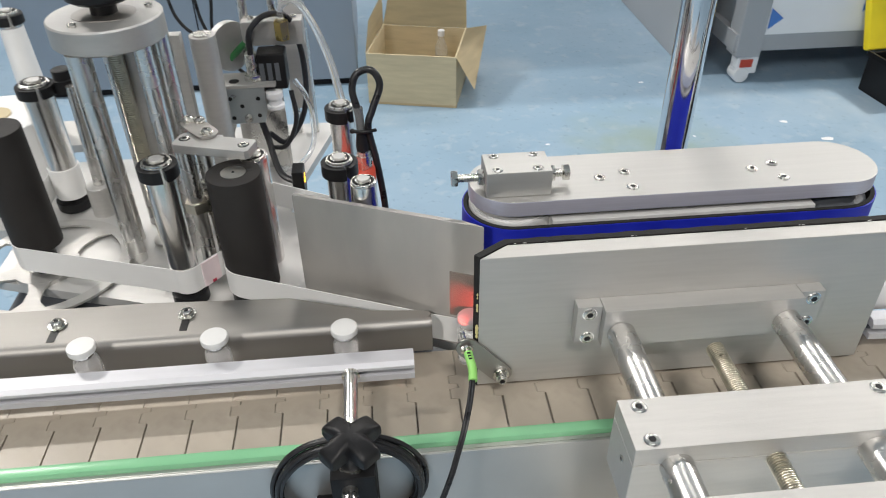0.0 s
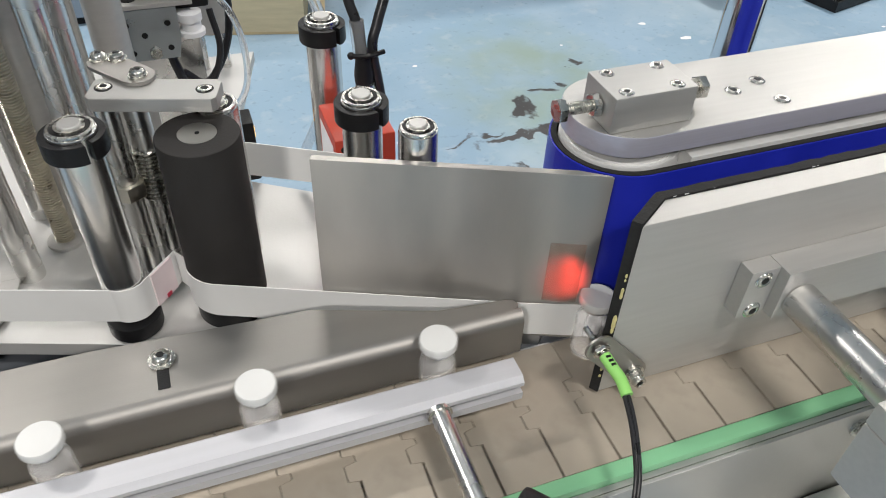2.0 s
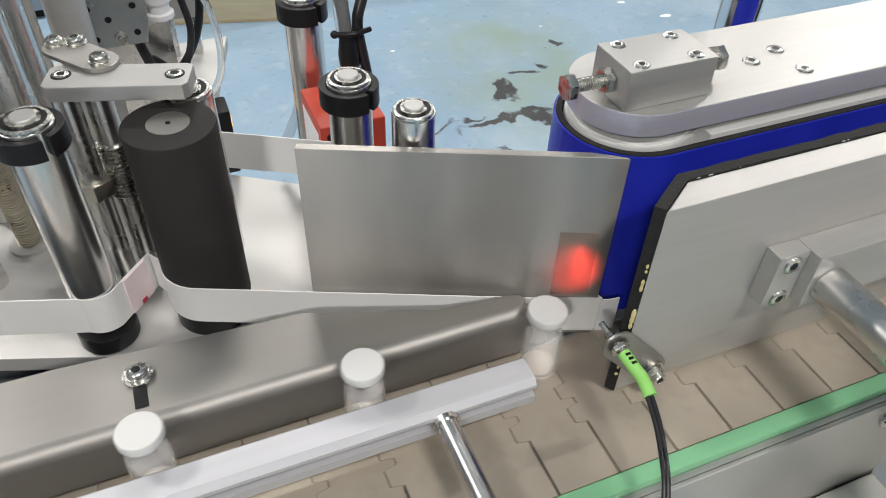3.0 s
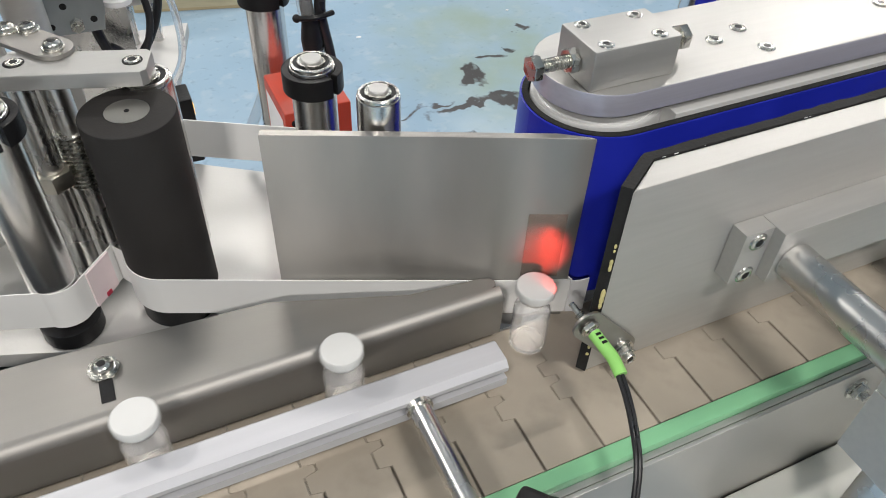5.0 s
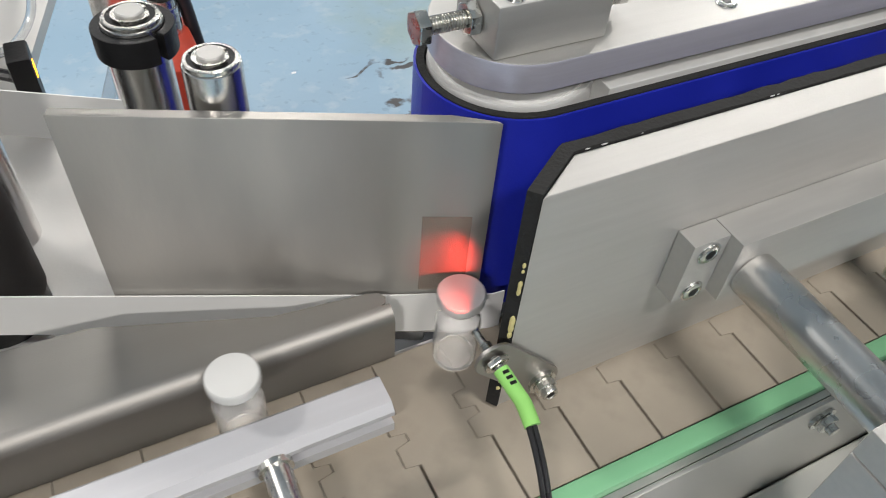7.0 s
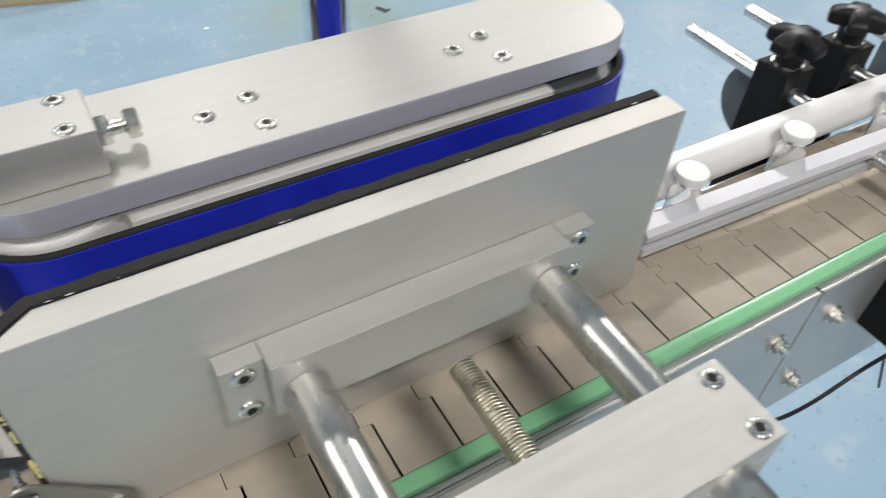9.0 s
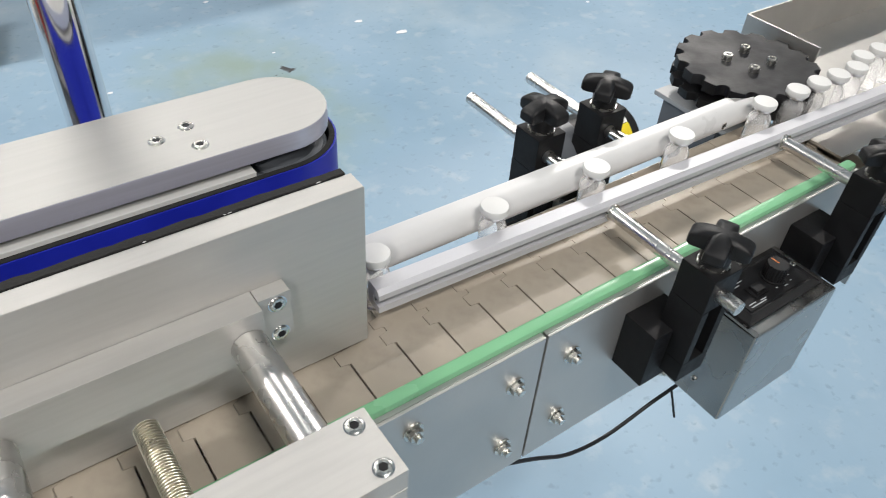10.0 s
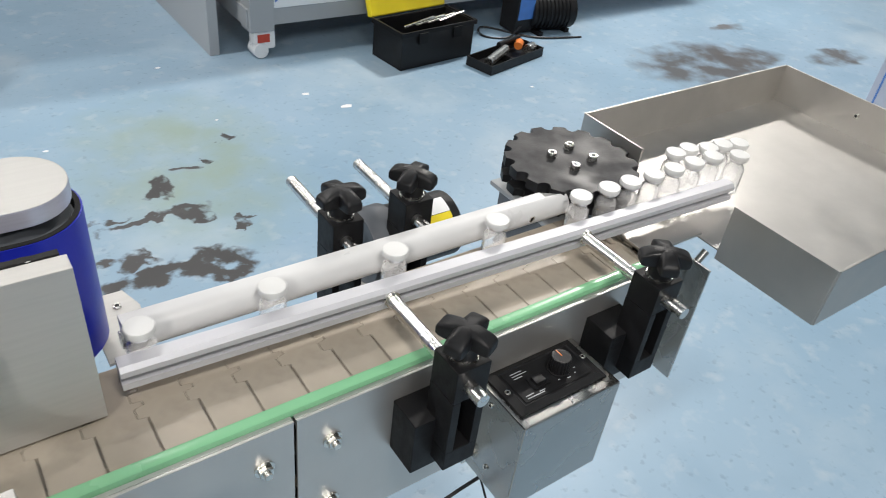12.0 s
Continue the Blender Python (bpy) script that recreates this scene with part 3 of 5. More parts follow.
rail_clamp(0.736, 0.558, 1, 0.913, 0.517, 0.663, "black rail clamp with a star knob behind the outfeed", "rail clamps", 0.79, 0.6, 0.010)

# infeed, far side: bent stainless guide
guide = thing("guide_plate", (-0.2, 0.51, 0.9), "bent stainless steel guide plate behind the vials", "guide plate")
bm = bm_new()
plan = [(-0.60, 0.504), (0.019, 0.504), (0.0235, 0.5055), (0.025, 0.509), (0.023, 0.5125), (0.017, 0.5145), (-0.028, 0.519), (-0.105, 0.545), (-0.24, 0.552), (-0.60, 0.552)]
prism(bm, plan, 0.925, 0.9275, 0.0006)
prof = [(0.5045, 0.9275)] + [(0.5045 - 0.0075 * math.sin(radians(a)), 0.92 + 0.0075 * math.cos(radians(a))) for a in range(0, 91, 15)] + [(0.497, 0.893), (0.499, 0.893), (0.499, 0.9195), (0.5045, 0.9255)]
a = [bm.verts.new((-0.60, y, z)) for y, z in prof]
b = [bm.verts.new((0.025, y, z)) for y, z in prof]
bm.faces.new(a), bm.faces.new(list(reversed(b)))
for k in range(len(prof)):
    bm.faces.new((a[k], b[k], b[(k + 1) % len(prof)], a[(k + 1) % len(prof)]))
bmesh.ops.recalc_face_normals(bm, faces=bm.faces)
part("sheet", bm, STEEL_GUIDE, guide)
for x, y in ((-0.197, 0.531), (-0.311, 0.528)):
    bm = bm_new()
    box(bm, x - 0.0035, x + 0.0035, y - 0.022, y + 0.004, 0.9277, 0.9279)
    part("slot", bm, BLACK, guide, "dark adjusting slot")
    bm = bm_new()
    cyl(bm, (x, y, 0.928), (x, y, 0.9292), 0.0082, seg=24)
    part("washer", bm, ZINC, guide)
    button_screw(guide, (x, y, 0.929), (0, 0, 1), 0.0056, 0.0048)

# ---------------------------------------------------------------- wrapping belt unit
belt = thing("wrap_belt_unit", (0.245, 0.545, 0.885), "blue belt wrapping unit under a rounded aluminium plate", "belt unit")
bm = bm_new()
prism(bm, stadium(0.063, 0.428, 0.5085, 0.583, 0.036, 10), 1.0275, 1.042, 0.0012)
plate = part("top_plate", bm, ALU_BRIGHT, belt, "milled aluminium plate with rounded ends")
# upright faces get the paler bluish tone, the belt's reflection painted in
plate.data.materials.append(ALU_EDGE_SHEEN)
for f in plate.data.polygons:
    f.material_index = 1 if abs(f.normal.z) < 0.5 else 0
bm = bm_new()
prism(bm, stadium(0.063, 0.428, 0.5085, 0.583, 0.036, 10), 0.889, 0.897, 0.001)
part("bottom_plate", bm, ALU_BRIGHT, belt)


def belt_loop(bm, x0, x1, y0, y1, r, t, z0, z1):
    out, inn = stadium(x0, x1, y0, y1, r, 14), stadium(x0 + t, x1 - t, y0 + t, y1 - t, r - t, 14)
    rings = [[bm.verts.new((x, y, z)) for x, y in p] for p, z in ((out, z0), (out, z1), (inn, z1), (inn, z0))]
    n = len(out)
    for a, b in ((0, 1), (1, 2), (2, 3), (3, 0)):
        for k in range(n):
            bm.faces.new((rings[a][k], rings[a][(k + 1) % n], rings[b][(k + 1) % n], rings[b][k]))
    bmesh.ops.recalc_face_normals(bm, faces=bm.faces)


bm = bm_new()
belt_loop(bm, 0.0575, 0.4335, 0.5015, 0.590, 0.0442, 0.0012, 0.8975, 1.0188)
part("belt_face", bm, BLUE_BELT, belt, "deep blue belt facing")
bm = bm_new()
belt_loop(bm, 0.0588, 0.4322, 0.5028, 0.5887, 0.0429, 0.0036, 0.8975, 1.0195)
part("belt_core", bm, FOAM, belt, "black sponge belt core")
# right pulley lower and dark grey: the gap's shade is in its colour
for x, top, mt in ((0.1022, 1.0195, ALU_SATIN), (0.3888, 1.0105, DARK_GREY)):
    bm = bm_new()
    lathe(bm, [(0.0388, 0.9), (0.0388, top), (0.0382, top + 0.0017), (0.0355, top + 0.0017), (0.0355, top + 0.003), (0.03, top + 0.003), (0.03, 1.0275)], (x, 0.5457, 0), 40)
    part("pulley", bm, mt, belt)
bm = bm_new()
box(bm, 0.130, 0.362, 0.5070, 0.5840, 0.9, 1.0222, 0.0008)
part("spacer", bm, ALU_SATIN, belt)
for x, y in ((0.177, 0.540), (0.201, 0.547), (0.201, 0.522), (0.314, 0.540), (0.335, 0.547), (0.335, 0.523)):
    bm = bm_new()
    cyl(bm, (x, y, 1.0421), (x, y, 1.0424), 0.0052, seg=24)
    part("counterbore", bm, CHROME, belt)
    screw(belt, (x, y, 1.0423), (0, 0, 1), 0.0044, 0.0011)
bm = bm_new()
box(bm, 0.0745, 0.1295, 0.5175, 0.552, 1.042, 1.0655, 0.0012)
part("tension_block", bm, ALU_BRIGHT, belt, "bright aluminium tensioning block")
for x, y in ((0.084, 0.546), (0.118, 0.546), (0.084, 0.523), (0.118, 0.523)):
    bm = bm_new()
    cyl(bm, (x, y, 1.0655), (x, y, 1.0658), 0.0045, seg=20)
    part("counterbore", bm, CHROME, belt)
    screw(belt, (x, y, 1.0657), (0, 0, 1), 0.0037, 0.0009)
for x0, x1, d in ((0.0745, 0.052, -1), (0.1295, 0.142, 1)):
    bm = bm_new()
    thread(bm, (x0, 0.5345, 1.053), (x1, 0.5345, 1.053), 0.0038, 0.0013)
    part("tension_bolt", bm, ZINC, belt)
    bm = bm_new()
    hexnut(bm, (x0 + d * 0.0005, 0.5345, 1.053), (x0 + d * 0.0055, 0.5345, 1.053), 0.0075)
    part("nut", bm, ZINC, belt)
    bm = bm_new()
    hexnut(bm, (x1, 0.5345, 1.053), (x1 + d * 0.0055, 0.5345, 1.053), 0.0075)
    part("bolt_head", bm, ZINC, belt)
# small shelf behind its end
bm = bm_new()
prism(bm, [(0.424, 0.5125), (0.462, 0.5125), (0.466, 0.575), (0.458, 0.600), (0.424, 0.600)], 0.8785, 0.8815, 0.0006)
part("side_shelf", bm, ALU, belt, "small aluminium shelf plate")
screw(belt, (0.448, 0.579, 0.8815), (0, 0, 1), 0.0038, 0.0022)
# arm and stand that carry it
bm = bm_new()
box(bm, 0.28, 0.32, 0.5835, 0.6515, 0.90, 0.915, 0.001)
part("mounting_arm", bm, ALU, belt)
pole = thing("support_pole", (0.30, 0.682, 0.0), "upright chromed round support pole", "pole")
bm = bm_new()
cyl(bm, (0.300, 0.682, 0.0), (0.300, 0.682, 1.9), 0.0165, seg=36)
part("tube", bm, CHROME, pole)
bm = bm_new()
lathe(bm, [(0.05, 0), (0.05, 0.012), (0.022, 0.016), (0.022, 0.05), (0.0166, 0.05)], (0.300, 0.682, 0))
part("foot", bm, ALU, pole)
bm = bm_new()
box(bm, 0.27, 0.33, 0.652, 0.712, 0.885, 0.925, 0.002)
part("clamp_block", bm, ALU, pole)

# ---------------------------------------------------------------- pressing plate with sponge
press = thing("press_plate", (0.23, 0.46, 0.89), "thick aluminium pressing plate lined with black sponge", "press plate")
bm = bm_new()
XP0, XP1, ZP0, ZP1 = 0.0605, 0.408, 0.890, 1.029
front = 0.452
# the end is mitred, and the sponge is bent round it
prism(bm, [(XP0, front), (XP1, front), (XP1, 0.4685), (XP0 + 0.024, 0.4685)], ZP0, ZP1, 0.0008)
part("plate", bm, ALU, press, "satin anodised aluminium plate", angle=25)
rnd = random.Random(11)
inner, outer = [(XP0 - 0.0004, 0.4522), (XP0 + 0.0236, 0.4688)], [(XP0 - 0.0040, 0.4570), (XP0 + 0.0195, 0.4736), (XP0 + 0.0222, 0.4748)]
steps = 46
for k in range(steps + 1):
    x = XP0 + 0.0236 + (XP1 - 0.004 - XP0 - 0.0236) * k / steps
    if k:
        inner.append((x, 0.4688))
        outer.append((x, 0.4748 + rnd.uniform(-0.0004, 0.0002)))
bm = bm_new()
loop_ = inner + outer[::-1]
lo = [bm.verts.new((x, y, ZP0 - 0.001)) for x, y in loop_]
hi = [bm.verts.new((x, y, ZP1 + 0.0010 + rnd.uniform(-0.0004, 0.0005))) for x, y in loop_]
m_, n_in = len(loop_), len(inner)
for k in range(m_):
    bm.faces.new((lo[k], lo[(k + 1) % m_], hi[(k + 1) % m_], hi[k]))
for row in (lo, hi):
    a, b = row[:n_in], row[n_in:][::-1]
    b = [b[0]] + b[2:] if len(b) > len(a) else b
    for k in range(len(a) - 1):
        bm.faces.new((a[k], a[k + 1], b[k + 1], b[k]))
    bm.faces.new((b[0], b[1], row[n_in:][::-1][1]))
bmesh.ops.recalc_face_normals(bm, faces=bm.faces)
part("sponge", bm, FOAM, press, "ragged black sponge lining", angle=25)
rnd = random.Random(4)
for k in range(22):
    bm = bm_new()
    edge = k < 13
    x, y, z = (XP0 - 0.0012, 0.4530, rnd.choice((rnd.uniform(0.935, 1.0), rnd.uniform(0.893, 1.01)))) if edge else (rnd.uniform(0.085, 0.40), 0.4687, ZP1 + 0.0006)
    r = rnd.uniform(0.0008, 0.0017) if edge else rnd.uniform(0.0003, 0.0007)
    bmesh.ops.create_icosphere(bm, subdivisions=2, radius=r, matrix=Matrix.Translation((x, y, z)) @ Matrix.Diagonal((1, 0.7, rnd.uniform(0.8, 2.6), 1) if edge else (rnd.uniform(1, 3), 0.7, 0.6, 1)))
    part("glue_bead", bm, GLUE if edge else TUBE_WHITE, press, "dried yellow glue" if edge else "dried white glue")
bm = bm_new()
box(bm, 0.1605, 0.3275, 0.4330, 0.4519, 0.944, 0.9815, 0.0006)
part("cross_bar", bm, ALU, press)
for a, b in ((0.1395, 0.1603), (0.3277, 0.3485)):
    bm = bm_new()
    box(bm, a, b, 0.4405, 0.4519, 0.944, 0.9815, 0.0006)
    part("bar_end", bm, ALU, press)
for x in (0.150, 0.3395):
    for z in (0.974, 0.9485):
        bm = bm_new()
        cyl(bm, (x, 0.4404, z), (x, 0.4401, z), 0.0062, seg=24)
        part("counterbore", bm, CHROME, press)
        screw(press, (x, 0.4402, z), (0, -1, 0), 0.0052, 0.0014)
for x in (0.1755, 0.316):
    bm = bm_new()
    cyl(bm, (x, 0.4329, 0.958), (x, 0.235, 0.958), 0.0118, seg=36, bevel=0.0008)
    part("guide_rod", bm, GROUND_STEEL, press, "polished steel guide rod")

# adjusting slide in front
slide = thing("adjusting_slide", (0.245, 0.32, 0.90), "milled aluminium adjusting slide with a threaded spindle", "slide")
bm = bm_new()
box(bm, 0.1445, 0.3445, 0.3005, 0.3455, 0.9605, 0.977, 0.001)
part("top_bar", bm, ALU, slide)
bm = bm_new()
box(bm, 0.1445, 0.3445, 0.3005, 0.3455, 0.912, 0.9598, 0.001)
part("lower_bar", bm, ALU, slide)
for x, y in ((0.158, 0.340), (0.158, 0.311), (0.334, 0.340), (0.334, 0.311)):
    bm = bm_new()
    cyl(bm, (x, y - 0.003, 0.977), (x, y - 0.003, 0.9773), 0.0058, seg=24)
    part("counterbore", bm, CHROME, slide)
    screw(slide, (x, y - 0.003, 0.9772), (0, 0, 1), 0.005, 0.0013)
screw(slide, (0.1444, 0.318, 0.947), (-1, 0, 0), 0.003, 0.001, "set_screw")
bm = bm_new()
thread(bm, (0.246, 0.410, 0.956), (0.246, 0.20, 0.956), 0.0072, 0.0019, 18)
part("spindle", bm, BRASS_NICKEL, slide, "nickel threaded spindle")
bm = bm_new()
box(bm, 0.165, 0.335, 0.232, 0.262, 0.935, 0.977, 0.001)
part("end_block", bm, ALU, slide)
bm = bm_new()
lathe(bm, [(0.028, 0), (0.031, 0.004), (0.031, 0.02), (0.026, 0.026), (0.012, 0.027), (0.012, 0.03)], seg=36)
bmesh.ops.transform(bm, matrix=pose(0.246, 0.231, 0.962, 90), verts=bm.verts)
part("hand_knob", bm, BLACK, slide, "round black plastic hand knob")
for x in (0.168, 0.322):
    bm = bm_new()
    cyl(bm, (x, 0.322, 0.786), (x, 0.322, 0.912), 0.0125, seg=30)
    part("upright_rod", bm, GROUND_STEEL, slide, "polished steel upright")
    bm = bm_new()
    lathe(bm, [(0.021, 0.786), (0.021, 0.796), (0.019, 0.798), (0.0126, 0.798)], (x, 0.322, 0), 28)
    part("flange", bm, ALU, slide)

# fibre sensor with lime sleeve on the plate's edge
sensor = thing("fibre_sensor", (0.07, 0.444, 0.905), "small fibre-optic sensor with a lime sleeve and black cable", "sensor")
tip, tail = Vector((0.0483, 0.464, 0.9425)), Vector((0.0525, 0.430, 0.9355))
ax = (tail - tip).normalized()
bm = bm_new()
cyl(bm, tip, tip + ax * 0.010, 0.0018, seg=14)
thread(bm, tip + ax * 0.0075, tip + ax * 0.024, 0.0031, 0.0009, 14)
hexnut(bm, tip + ax * 0.0115, tip + ax * 0.0145, 0.0066)
hexnut(bm, tip + ax * 0.0165, tip + ax * 0.0195, 0.006)
part("probe", bm, ZINC, sensor, "threaded steel probe with nuts")
bm = bm_new()
hose(bm, [tip + ax * 0.021, tip + ax * 0.032, (0.0525, 0.426, 0.9355), (0.0516, 0.4165, 0.933)], 0.0037, 12)
sleeve = part("sleeve", bm, LIME, sensor, "bright lime green sleeve")
for k in range(3):
    bm = bm_new()
    c_ = tip + ax * (0.0245 + 0.0028 * k)
    box(bm, c_.x - 0.0016, c_.x + 0.0012, c_.y - 0.0007, c_.y + 0.0007, c_.z + 0.0033, c_.z + 0.0040)
    part("print_line", bm, BLACK, sleeve)
bm = bm_new()
for dx in (-0.0012, 0.0012):
    hose(bm, [(0.0516 + dx, 0.419, 0.9335), (0.0490 + dx, 0.407, 0.9300), (0.0455 + dx, 0.3945, 0.9250), (0.0395 + dx, 0.378, 0.9160), (0.0335 + dx, 0.367, 0.9040), (0.0255 + dx, 0.356, 0.885), (0.010 + dx, 0.348, 0.845), (-0.008 + dx, 0.35, 0.81), (-0.03 + dx, 0.365, 0.80)], 0.00135, 10)
part("cable", bm, CABLE, sensor, "twin black sensor cable")
bm = bm_new()
c0, c1 = Vector((0.0510, 0.0, 0.9385)), Vector((0.0805, 0.0, 0.905))
d = (c1 - c0).normalized()
w = 0.0098
ang = math.degrees(math.atan2(d.z, d.x))
pl = arc(0, 0, w, 90, 270, 10) + arc((c1 - c0).length, 0, w, -90, 90, 10)
prism(bm, pl, 0, 0.002, 0.0004)
bmesh.ops.transform(bm, matrix=Matrix.Translation((c0.x, 0.4505, c0.z)) @ pose(0, 0, 0, 0, -ang, 0) @ pose(0, 0, 0, 90, 0, 0), verts=bm.verts)
part("lug", bm, STEEL, sensor, "slotted steel lug")
bm = bm_new()
cyl(bm, (0.0805, 0.4485, 0.905), (0.0805, 0.4465, 0.905), 0.0072, seg=22)
hexnut(bm, (0.0805, 0.4465, 0.905), (0.0805, 0.442, 0.905), 0.0056)
part("nut", bm, ZINC, sensor)
screw(sensor, (0.0805, 0.442, 0.905), (0, -1, 0), 0.0042, 0.003)
data = bpy.data.lights.new("sensor_beam", "SPOT")
data.energy, data.color, data.spot_size, data.spot_blend, data.shadow_soft_size = 0.13, (1.0, 0.05, 0.03), radians(62), 0.85, 0.0012
beam = new("sensor_beam", data)
beam.matrix_world = look(tip - ax * 0.002, (0.053, 0.506, 0.945))

# ---------------------------------------------------------------- label head
ZB = 0.877
head = thing("label_applicator", (-0.26, 0.75, 0.80), "aluminium label applicator base with steel columns", "label applicator")
bm = bm_new()
prism(bm, [(-0.44, 0.672), (-0.375, 0.650), (-0.30, 0.626), (-0.236, 0.604), (-0.15, 0.572), (-0.03, 0.560), (0.052, 0.518), (0.060, 0.526), (0.0, 0.60), (-0.045, 0.72), (-0.125, 0.772), (-0.118, 0.84), (-0.072, 1.01), (-0.30, 1.01), (-0.30, 0.93), (-0.54, 0.93), (-0.54, 0.77), (-0.44, 0.77)], ZB - 0.012, ZB, 0.0008)
part("base_plate", bm, BASE_ALU, head, "broad satin aluminium base plate")
for x, y, r in ((-0.289, 0.694, 0.0098), (-0.301, 0.735, 0.0098), (-0.232, 0.709, 0.0092), (-0.226, 0.752, 0.0098), (-0.283, 0.771, 0.0098)):
    bm = bm_new()
    cyl(bm, (x, y, ZB), (x, y, 1.1165), r, seg=28)
    part("column", bm, GROUND_STEEL, head, "polished steel column")
bm = bm_new()
cyl(bm, (-0.256, 0.752, ZB), (-0.256, 0.752, 1.1165), 0.0165, seg=32)
part("column", bm, ALU, head)
bm = bm_new()
thread(bm, (-0.265, 0.728, ZB), (-0.265, 0.728, 1.1165), 0.0075, 0.0022, 18)
part("lead_screw", bm, BRASS_NICKEL, head, "threaded lead screw")
bm = bm_new()
lathe(bm, [(0.014, 0), (0.014, 0.003), (0.009, 0.004)], (-0.265, 0.728, ZB), 24)
part("collar", bm, ALU, head)
bm = bm_new()
lathe(bm, [(0.0525, 1.116), (0.054, 1.1175), (0.054, 1.138), (0.0525, 1.1395)], (-0.267, 0.735, 0), 56)
part("top_disc", bm, ALU_BRIGHT, head, "round bright aluminium top disc")
bm = bm_new()
prism(bm, stadium(-0.297, -0.237, 0.711, 0.759, 0.0235, 8), 1.1396, 1.1402)
part("recess", bm, STEEL, head)
bm = bm_new()
lathe(bm, [(0.0125, 1.1402), (0.0125, 1.151), (0.026, 1.153), (0.032, 1.157), (0.033, 1.174), (0.029, 1.179)], (-0.267, 0.737, 0), 32)
part("hand_knob", bm, BLACK, head, "black adjusting knob")
for x, y in ((-0.287, 0.701), (-0.229, 0.752)):
    screw(head, (x, y, 1.1395), (0, 0, 1), 0.004, 0.003)
bm = bm_new()
box(bm, -0.43, 0.26, 0.5085, 0.74, 0.30, 0.845, 0.003)
part("lower_case", bm, DARK_GREY, head, "dark grey painted lower case")
bm = bm_new()
box(bm, -0.41, -0.09, 0.665, 0.735, 0.84, ZB - 0.0125, 0.002)
part("lift_block", bm, DARK_GREY, head)
for x in (-0.40, -0.08):
    bm = bm_new()
    cyl(bm, (x, 0.65, 0.0), (x, 0.65, 0.30), 0.02, seg=20)
    part("leg", bm, DARK_GREY, head)
# tall square bar and post behind the rubber roller
bm = bm_new()
box(bm, -0.232, -0.219, 0.800, 0.813, ZB, 1.092, 0.0008)
part("square_bar", bm, ALU, head)
bm = bm_new()
box(bm, -0.201, -0.172, 0.6990, 0.7050, ZB, 1.02, 0.0008)
part("flat_bar", bm, BASE_ALU, head, "flat satin aluminium upright")
bm = bm_new()
cyl(bm, (-0.200, 0.822, ZB), (-0.200, 0.822, 1.084), 0.0145, seg=28, bevel=0.001)
part("post", bm, ALU, head)
bm = bm_new()
cyl(bm, (-0.200, 0.822, 1.084), (-0.200, 0.822, 1.0855), 0.0105, seg=20)
part("post_cap", bm, ZINC, head)

# peel plate
peel = thing("peel_plate", (0.0, 0.53, 0.89), "brushed steel label peel plate with a sharp end", "peel plate")
pa, pb = Vector((-0.092, 0.5665, 0)), Vector((0.070, 0.4975, 0))
d = (pb - pa).normalized()
n = Vector((-d.y, d.x, 0))
bm = bm_new()
pts = [pa, pb - d * 0.018, pb, pb - d * 0.002 + n * 0.0015, pb - d * 0.02 + n * 0.005, pa + n * 0.005]
prism(bm, [(p.x, p.y) for p in pts], 0.889, 1.027, 0.0005)
part("blade", bm, STEEL_DULL, peel)


def idler(x, y, r=0.0135, top=1.04, collar=True, low_collar=True, z0=0.9, label="bright aluminium idler roller on the label head"):
    o = thing("idler_roller", (x, y, ZB), label, "roller", "label web rollers")
    bm = bm_new()
    cyl(bm, (x, y, z0), (x, y, top), r, seg=36, bevel=0.001)
    part("tube", bm, ROLLER, o)
    bm = bm_new()
    cyl(bm, (x, y, ZB), (x, y, z0), 0.006, seg=16)
    part("spindle", bm, ZINC, o)
    bm = bm_new()
    lathe(bm, [(r * 0.94, top), (r * 0.94, top + 0.0014), (r * 0.90, top + 0.0018), (r * 0.80, top + 0.0018), (r * 0.79, top + 0.0006), (r * 0.60, top + 0.0006), (r * 0.59, top + 0.0018), (r * 0.50, top + 0.0018)], (x, y, 0), 30)
    bearing = part("bearing", bm, ZINC, o, "ball bearing with circlip")
    bm = bm_new()
    lathe(bm, [(r * 0.79, top + 0.0008), (r * 0.79, top + 0.0011), (r * 0.61, top + 0.0011), (r * 0.61, top + 0.0008)], (x, y, 0), 28)
    part("seal", bm, BLACK, bearing, "dark bearing seal")
    bm = bm_new()
    lathe(bm, [(r * 0.46, top), (r * 0.46, top + 0.0036), (r * 0.42, top + 0.0042)], (x, y, 0), 24)
    part("pin", bm, ALU_BRIGHT, o, "turned pin end")
    bm = bm_new()
    prism(bm, arc(x, y, r * 0.62, 20, 320, 16) + arc(x, y, r * 0.47, 320, 20, 16), top + 0.0020, top + 0.0026)
    part("circlip", bm, ZINC, o)
    if collar:
        bm = bm_new()
        ro = r + 0.0044
        prism(bm, arc(x, y, ro, -55, 293, 40) + arc(x, y, r + 0.0002, 293, -55, 40), top - 0.0145, top - 0.002, 0.0006)
        part("collar", bm, BLACK, o, "black split plastic collar", angle=25)
    if low_collar:
        bm = bm_new()
        cyl(bm, (x, y, ZB + 0.001), (x, y, ZB + 0.013), r + 0.0042, seg=28, bevel=0.001)
        part("collar", bm, BLACK, o, "black plastic collar")
    return o


idler(-0.217, 0.617, 0.0142, 1.040)
idler(-0.050, 0.606, 0.0128, 1.038)
idler(-0.028, 0.560, 0.0118, 1.04, False)
idler(-0.050, 0.713, 0.0125, 1.042)
wrapped = idler(-0.392, 0.816, 0.0165, 1.04)
bm = bm_new()
